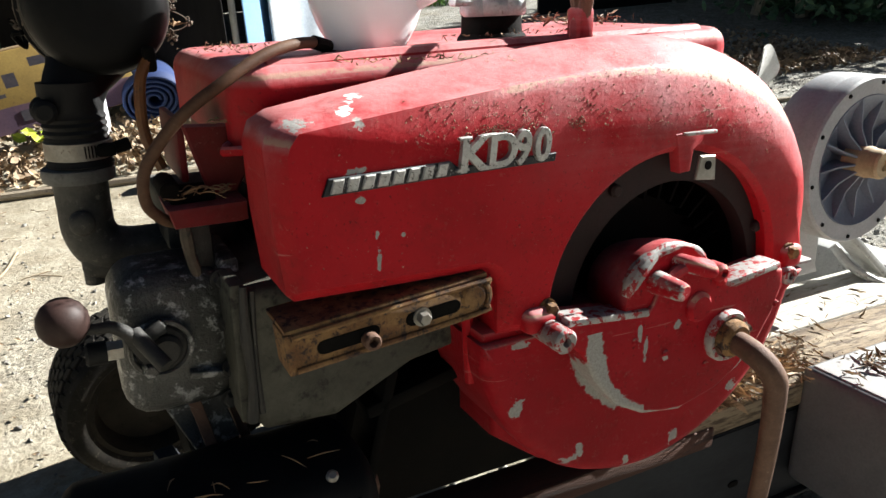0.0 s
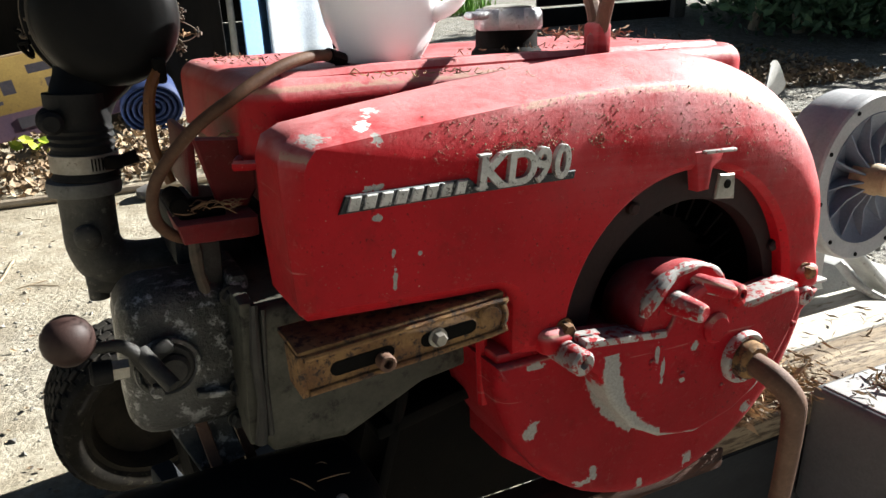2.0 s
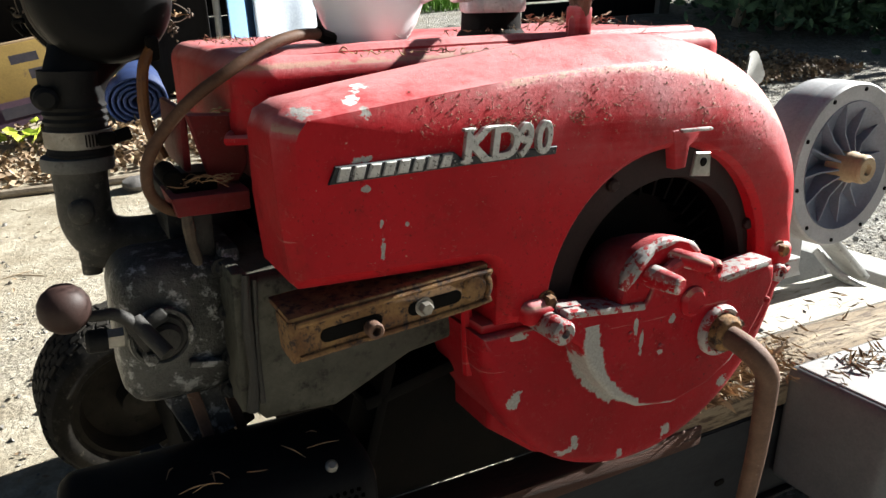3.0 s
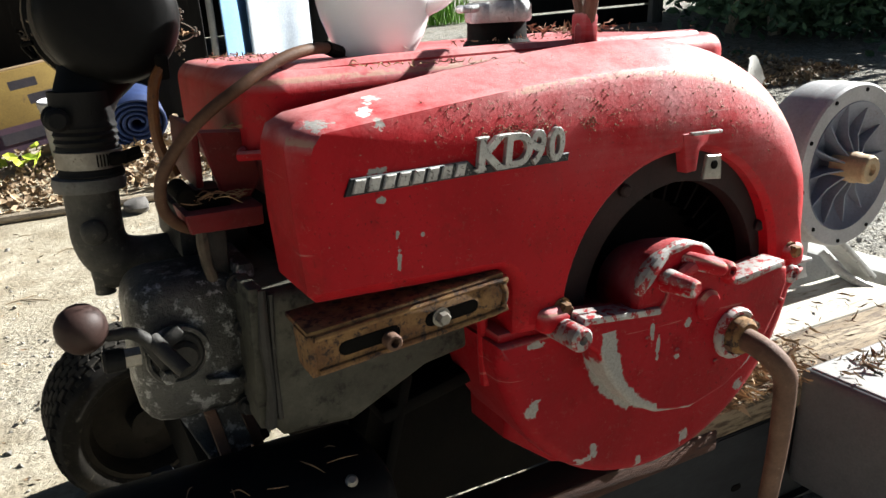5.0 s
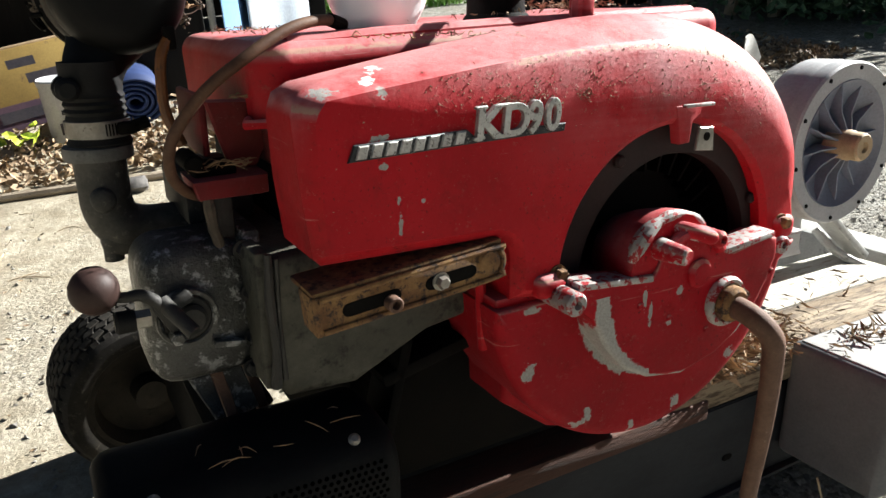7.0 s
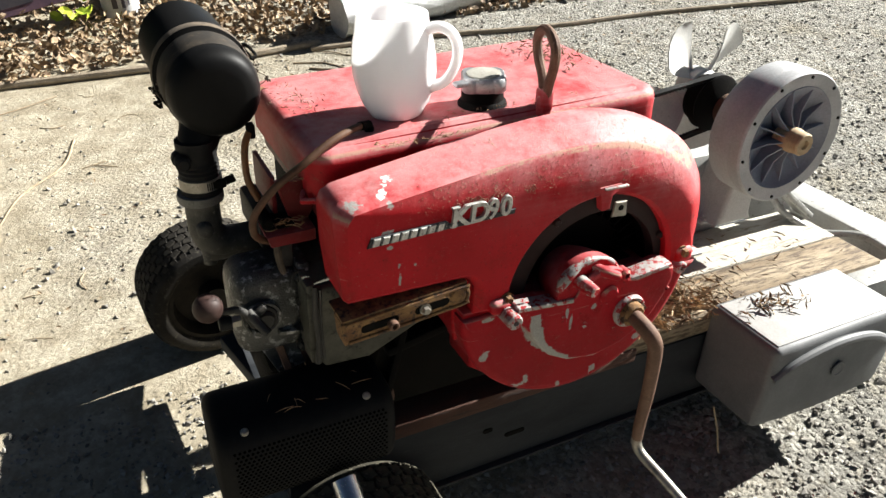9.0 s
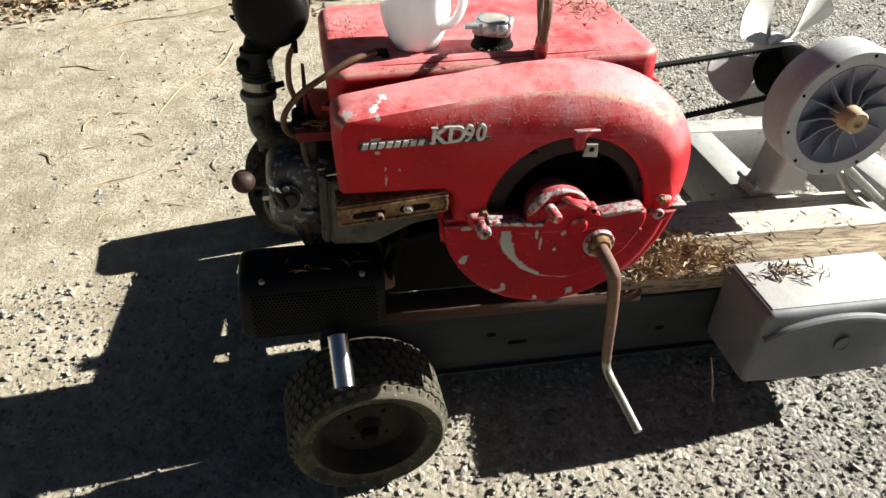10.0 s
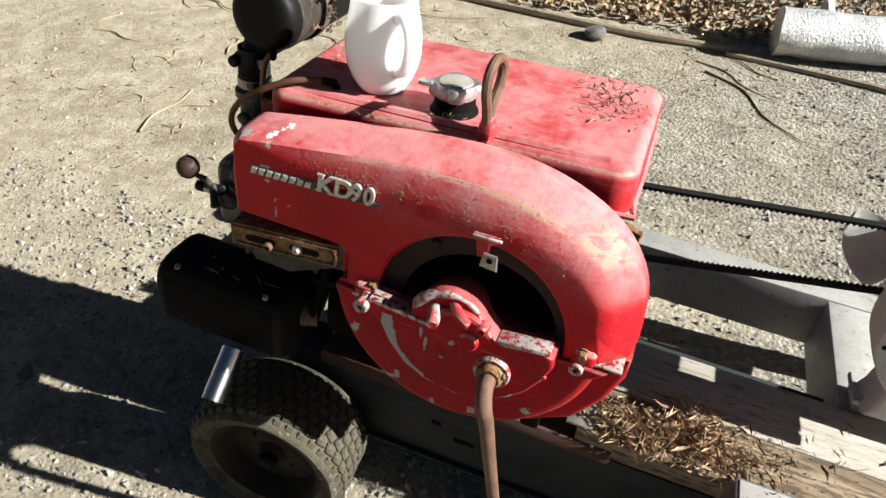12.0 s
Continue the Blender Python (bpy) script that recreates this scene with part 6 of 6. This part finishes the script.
for (x0, y0), (x1, y1), r in TWIGS:
    r *= 0.62
    w = Vector((y0 - y1, x1 - x0)) * 0.07
    pts_ = [(x0, y0, r), ((2 * x0 + x1) / 3 + w.x, (2 * y0 + y1) / 3 + w.y, r * 1.3), ((x0 + 2 * x1) / 3 - w.x * 0.4, (y0 + 2 * y1) / 3 - w.y * 0.4, r * 1.5), (x1, y1, r)]
    single("twig", bm_tube(pts_, [r, r * 0.9, r * 0.7, r * 0.4], 6, 4), TWIG, "dry twig lying on the dirt", "twig", group="twigs on the ground")
bit_rng = random.Random(31)
bits = []
for _ in range(90):
    p = Vector((bit_rng.uniform(-2.5, 0.4), bit_rng.uniform(0.75, 2.35), 0))
    a, d = bit_rng.uniform(0, math.pi), bit_rng.uniform(0.012, 0.045)
    v = Vector((math.cos(a), math.sin(a), 0)) * d
    side_ = Vector((-v.y, v.x, 0)) * bit_rng.uniform(-0.5, 0.5)
    r = bit_rng.uniform(0.0012, 0.0026)
    up = Vector((0, 0, ground_height(p.x, p.y) + r * 0.6))
    bits.append(bm_tube([p - v + up, p + side_ + up + Vector((0, 0, 0.003)), p + v + up], [r * 0.6, r, r * 0.5], 5, 4))
tagged(new("twig_scraps", mesh_of("twig_scraps", joined(*bits), TWIG)), "short broken twigs scattered over the dirt", "twig scraps", kind="stuff")


def stone(x, y, s, seed):
    bm = bmesh.new()
    bmesh.ops.create_icosphere(bm, subdivisions=2, radius=s)
    for v in bm.verts:
        v.co *= 1 + 0.35 * noise.noise(v.co * (1.6 / s) + Vector((seed, 0, 0)))
        v.co.z *= 0.6
    bmesh.ops.translate(bm, vec=(x, y, s * 0.42), verts=bm.verts)
    return bm


for i, (x, y, s) in enumerate(((-0.13, 2.37, 0.050), (-0.745, -0.03, 0.016), (0.34, 0.05, 0.02), (0.98, 0.12, 0.02), (1.10, -0.1, 0.017), (0.95, -0.25, 0.02), (1.55, 0.2, 0.022))):
    single("stone", stone(x, y, s, i * 3.7), surface("field_stone", (0.16, 0.15, 0.14), (0.09, 0.085, 0.08), None, 30, 200, rough=(0.8, 0.95)) if i == 0 else bpy.data.materials["field_stone"], "rough grey stone on the ground", "stone", group="loose stones")

# leaf litter on the plank and on the tank
def litter(name, n, xr, yr, z, sx, label, seat=Matrix()):
    x, y = np.clip(rng.normal((xr[0] + xr[1]) / 2, (xr[1] - xr[0]) / 4.2, n), xr[0], xr[1]), np.clip(rng.normal((yr[0] + yr[1]) / 2, (yr[1] - yr[0]) / 4.2, n), yr[0], yr[1])
    s = rng.uniform(sx[0], sx[1], n)
    ob = scatter(name, np.stack([x, y, z + rng.uniform(0.001, 0.012, n) * (s / 0.02)], 1), random_turns(n, 0.65), np.stack([s, s * rng.uniform(0.07, 0.34, n), s], 1), LEAF, LEAF_F, DEAD, label, "leaf litter")
    ob.matrix_world = CART @ seat
    return ob


HUSK = leaf_material("dry_husk", (0.26, 0.15, 0.075), (0.62, 0.47, 0.30))


def heap(n, tufts, size, wide, material, label, lift=0.014):
    """Dry shreds gathered in tufts (x, y, spread) on the plank."""
    which = rng.integers(0, len(tufts), n)
    c = np.array(tufts)[which]
    off = rng.normal(0, 1, (n, 2)) * c[:, 2:3]
    s = rng.uniform(*size, n) * rng.uniform(0.5, 1.0, n)
    up = np.abs(rng.normal(0, lift, n)) * np.exp(-(off ** 2).sum(1) / (2 * c[:, 2] ** 2))
    y = np.maximum(c[:, 1] + off[:, 1], 0.128)
    ob = scatter("leaf_litter", np.stack([c[:, 0] + off[:, 0], y, 0.3625 + up + s * 0.08], 1), random_turns(n, 0.40), np.stack([s, s * rng.uniform(*wide, n), s], 1), LEAF, LEAF_F, material, label, "leaf litter")
    ob.matrix_world = CART


TUFTS = [(0.56, 0.165, 0.022), (0.60, 0.150, 0.022), (0.635, 0.165, 0.026), (0.65, 0.215, 0.030), (0.69, 0.235, 0.024), (0.70, 0.165, 0.026), (0.735, 0.185, 0.030), (0.60, 0.195, 0.025), (0.78, 0.205, 0.034), (0.53, 0.20, 0.02)]
heap(1100, TUFTS, (0.006, 0.040), (0.05, 0.26), DEAD, "heap of dry brown leaf litter on the plank")
heap(170, TUFTS[:7], (0.030, 0.066), (0.05, 0.17), HUSK, "torn strips of dry bark lying on the litter", 0.020)
heap(260, [(0.72, 0.20, 0.06), (0.83, 0.19, 0.05), (0.80, 0.26, 0.05)], (0.003, 0.014), (0.2, 0.6), DEAD, "crumbled dry litter beside the heap", 0.002)
heap(44, [(0.93, 0.28, 0.07), (1.03, 0.20, 0.07), (0.87, 0.31, 0.04), (1.07, 0.26, 0.05)], (0.012, 0.045), (0.05, 0.12), DEAD, "a few dry needles strewn over the planks", 0.001)
litter("leaf_litter", 80, (0.76, 0.93), (0.055, 0.125), 0.380, (0.008, 0.034), "dry litter on the box lid")
litter("leaf_litter", 150, (0.36, 0.465), (0.21, 0.38), 0.834, (0.005, 0.018), "dry brown litter on the tank corner", TANK_SEAT)
litter("leaf_litter", 110, (-0.035, 0.04), (0.20, 0.34), 0.834, (0.003, 0.009), "crumbled dry litter at the tank end", TANK_SEAT)
litter("leaf_litter", 60, (0.05, 0.45), (0.10, 0.13), 0.838, (0.003, 0.009), "crumbs of litter along the tank edge", TANK_SEAT)

# things along the edge
foil = single("foil_duct", bm_tube([(0.56, 2.55, 0.095), (1.0, 2.65, 0.095), (1.8, 2.88, 0.095)], 0.095, 28, 10), FOIL, "silver foil-wrapped roll lying among leaves", "duct roll")
for v in foil.data.vertices:
    v.co += Vector((noise.noise(v.co * 9), noise.noise(v.co * 9 + Vector((5, 0, 0))), noise.noise(v.co * 9 + Vector((0, 7, 0))))) * 0.012
for k in (0.08, 0.34, 0.62):
    c = Vector((0.62, 2.66, 0.10)).lerp(Vector((1.9, 2.90, 0.10)), k)
    part("band", bm_tube([c + Vector((-0.012, -0.0023, 0)), c + Vector((0.012, 0.0023, 0))], 0.103, 28, 1), PALEPOLE, foil, "pale wrapping band")
part("open_end", bm_lathe([(0.0, 0.0), (0.074, 0.0), (0.080, 0.004), (0.086, 0.0), (0.088, -0.02)], 28, Matrix.Translation((0.608, 2.6575, 0.10)) @ Matrix.Rotation(radians(-90), 4, "Y")), DARK_IRON, foil, "dark open end")
card = thing("cardboard_carton", "flattened yellow printed cardboard carton leaning in shade", "carton", Matrix.Translation((-0.60, 3.42, 0.05)) @ Matrix.Rotation(radians(9), 4, "Z") @ Matrix.Rotation(radians(-7), 4, "Y") @ Matrix.Rotation(radians(-12), 4, "X"))
part("panel", bm_box((1.25, 0.03, 0.36), (-0.13, 0.0, 0.165), 0.006), CARD, card)
part("flap", bm_box((1.22, 0.09, 0.012), (-0.13, 0.050, 0.352), 0.003), CARD_EDGE, card)
part("printed_band", bm_box((1.246, 0.004, 0.115), (-0.13, -0.0170, 0.045), 0.0), PURPLE, card)
for x, z, w, h, mt in ((-0.42, 0.215, 0.055, 0.062, INK), (-0.34, 0.215, 0.055, 0.062, INK), (-0.26, 0.215, 0.055, 0.062, INK), (-0.18, 0.215, 0.055, 0.062, INK), (-0.10, 0.215, 0.055, 0.062, INK), (-0.02, 0.215, 0.055, 0.062, INK), (-0.13, 0.155, 0.14, 0.016, INK), (0.14, 0.275, 0.12, 0.04, INK), (0.22, 0.20, 0.16, 0.045, INK), (-0.25, 0.05, 0.22, 0.05, INK), (0.10, 0.05, 0.26, 0.05, INK)):
    part("print_bar", bm_box((w, 0.004, h), (x, -0.0185 if z > 0.1 else -0.0200, z), 0.0), mt, card)
pail = thing("pail", "white plastic pail with a lid standing among leaves", "pail", Matrix.Translation((-0.350, 3.235, 0)) @ Matrix.Diagonal((0.82, 0.82, 1.06, 1)))
part("body", bm_lathe([(0.0, 0.0), (0.100, 0.0), (0.105, 0.01), (0.112, 0.25), (0.0, 0.25)], 40), BUCKET, pail)
part("lid", bm_lathe([(0.117, 0.246), (0.119, 0.266), (0.112, 0.274), (0.106, 0.267), (0.0, 0.267)], 40), BUCKET, pail)
for a, w, h, z in ((-112, 16, 0.05, 0.05), (-84, 10, 0.05, 0.05), (-66, 6, 0.04, 0.06), (-100, 22, 0.02, 0.135)):
    bar = bmesh.new()
    lo = [bar.verts.new(((0.1080 + z * 0.028) * math.cos(radians(a + w * i / 5)), (0.1080 + z * 0.028) * math.sin(radians(a + w * i / 5)), z)) for i in range(6)]
    hi = [bar.verts.new(((0.1080 + (z + h) * 0.028) * math.cos(radians(a + w * i / 5)), (0.1080 + (z + h) * 0.028) * math.sin(radians(a + w * i / 5)), z + h)) for i in range(6)]
    for i in range(5):
        bar.faces.new((lo[i], lo[i + 1], hi[i + 1], hi[i]))
    part("print_bar", bar, INK, pail)
spiral = bmesh.new()
rows = []
for i in range(150):
    a = i * 0.20
    r = 0.018 + 0.0043 * a
    rows.append((r * math.cos(a), r * math.sin(a)))
ra = [[spiral.verts.new((p[0] * k, yy, p[1] * k)) for p in rows] for k, yy in ((1.0, 0.0), (1.0, 0.55))]
for i in range(len(rows) - 1):
    spiral.faces.new((ra[0][i], ra[0][i + 1], ra[1][i + 1], ra[1][i]))
roll = single("rolled_mat", spiral, TARP, "blue foam mat rolled up, end on", "rolled mat", Matrix.Translation((-0.05, 3.33, 0.118)) @ Matrix.Diagonal((0.95, 1, 0.78, 1)))
th = roll.modifiers.new("thickness", "SOLIDIFY")
th.thickness = 0.016

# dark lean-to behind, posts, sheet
single("shed_wall", bm_box((7.0, 0.15, 3.2), (-2.3, 7.6, 1.6), 0.01), SHEDWOOD, "near-black board wall, the lean-to's shade put into its colour", "wall", kind="structure")
# added board in place of the deep shade behind carton and mat
single("shade_board", bm_box((1.10, 0.05, 1.6), (-0.16, 3.90, 0.8), 0.01), SHEDWOOD, "near-black board added to stand for the shade behind the carton", "wall", kind="structure")
single("shed_wall_end", bm_box((0.15, 3.2, 3.0), (-4.6, 6.0, 1.5), 0.01), SHEDWOOD, "near-black board wall, the lean-to's shade put into its colour", "wall", kind="structure")
# hidden wall, added to keep the sun out of the lean-to
single("sun_block_wall", bm_box((0.12, 2.2, 2.7), (1.42, 6.40, 1.35), 0.01), SHEDWOOD, "near-black board wall, the lean-to's shade put into its colour", "wall", kind="structure")
# unseen roof, there to shade the lean-to from above
single("shed_roof", bm_box((6.2, 3.9, 0.12), (-2.1, 5.9, 2.75), 0.01), SHEDWOOD, "dark lean-to roof, out of view, that shades the inside", "roof", kind="structure")
single("pole", bm_tube([(0.50, 4.4, 0), (0.51, 4.4, 1.0), (0.50, 4.4, 2.7)], 0.022, 12, 2), PALEPOLE, "slim upright white-painted metal pole", "pole")


def sheet(x0, x1, y, z0, z1, mat_, label, seed):
    bm = bmesh.new()
    grid = []
    for j in range(25):
        row = []
        for i in range(25):
            u, v = i / 24, j / 24
            row.append(bm.verts.new((x0 + (x1 - x0) * u, y + 0.018 * math.sin(9 * u + seed) * (1 - 0.6 * v) + 0.04 * noise.noise((u * 3, v * 3, seed)) + 0.60 * (u - 0.5), z0 + (z1 - z0) * v)))
        grid.append(row)
    for a, b in zip(grid, grid[1:]):
        for i in range(24):
            bm.faces.new((a[i], a[i + 1], b[i + 1], b[i]))
    ob = single("hanging_sheet", bm, mat_, label, "sheet", group="hanging sheets", angle=180)
    s_ = ob.modifiers.new("thickness", "SOLIDIFY")
    s_.thickness = 0.006
    return ob


sheet(0.560, 0.850, 4.6, 0.0, 2.2, CLOTH_BLUE, "light blue plastic sheet hanging in the lean-to", 1.0)
sheet(0.765, 1.330, 4.9, 0.0, 2.2, CLOTH, "white plastic sheet hanging in the lean-to", 4.0)
single("fence_post", bm_box((0.13, 0.13, 1.5), (4.70, 5.4, 0.75), 0.012), GREYWOOD, "grey weathered wooden post", "post")
for k in range(5):
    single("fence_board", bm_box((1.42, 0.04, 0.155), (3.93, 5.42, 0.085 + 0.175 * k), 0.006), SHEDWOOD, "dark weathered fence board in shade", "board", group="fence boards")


def hedge(name, x0, x1, y0, y1, h, n, seed, slant=0.0):
    """A broad shrub: limbs below, and many leaves in uneven clumps; slant shifts its far side along x."""
    r = np.random.default_rng(seed)
    whole = thing(name, "dark green dense shrub in shade behind the yard", "shrub")
    for i in range(10):
        a, b = r.uniform(x0 + 0.3, x1 - 0.3), r.uniform(y0 + 0.4, y1)
        a += (b - y0) * slant
        part("limb", bm_tube([(a, b, 0), (a + r.normal(0, 0.1), b + r.normal(0, 0.1), h * 0.4), (a + r.normal(0, 0.4), b + r.normal(0, 0.3), h * 0.85)], [0.05, 0.035, 0.012], 7, 4), LOG, whole)
    cn = 260
    cx, cy = r.uniform(x0, x1, cn), r.uniform(y0, y1, cn)
    cz = r.uniform(0.12, 1.0, cn) ** 0.8 * h * (0.75 + 0.25 * np.sin(cx * 2.1))
    cx += (cy - y0) * slant
    w = r.integers(0, cn, n)
    pts = np.stack([cx[w], cy[w], cz[w]], 1) + r.normal(0, 0.17, (n, 3))
    pts[:, 2] = np.abs(pts[:, 2]) + 0.02
    s = r.uniform(0.05, 0.12, n)
    ob = scatter("foliage", pts, random_turns(n, 0.9), np.stack([s, s * 0.8, s], 1), LEAF, LEAF_F, GREEN, "", "", "")
    ob.parent = whole


hedge("shrub", 3.75, 5.6, 3.5, 6.0, 1.6, 22000, 3, 0.6)
hedge("shrub", 4.3, 9.5, 3.0, 5.4, 2.0, 30000, 4, 0.3)
hedge("shrub", -2.6, -1.0, 4.1, 5.0, 1.0, 5000, 6)
n = 2600
pts = np.stack([rng.uniform(1.9, 3.4, n), rng.uniform(6.6, 9.5, n), np.full(n, 0.0)], 1)
s = rng.uniform(0.15, 0.4, n)
scatter("grass", pts, random_turns(n, 0.25), np.stack([s * 0.06, s * 0.06, s], 1), [(-0.5, 0, 0), (0.5, 0, 0), (0.3, 0.4, 0.6), (0, 1.4, 1.0)], [(0, 1, 2), (0, 2, 3)], GRASS, "bright green grass beyond the lean-to", "grass")
n = 9
pts = np.stack([rng.normal(-0.52, 0.07, n), rng.normal(3.05, 0.05, n), rng.uniform(0.05, 0.13, n)], 1)
s = rng.uniform(0.05, 0.09, n)
scatter("weed", pts, random_turns(n, 0.6), np.stack([s, s, s], 1), LEAF, LEAF_F, WEED, "small bright green weed among the dead leaves", "weed", "stuff")
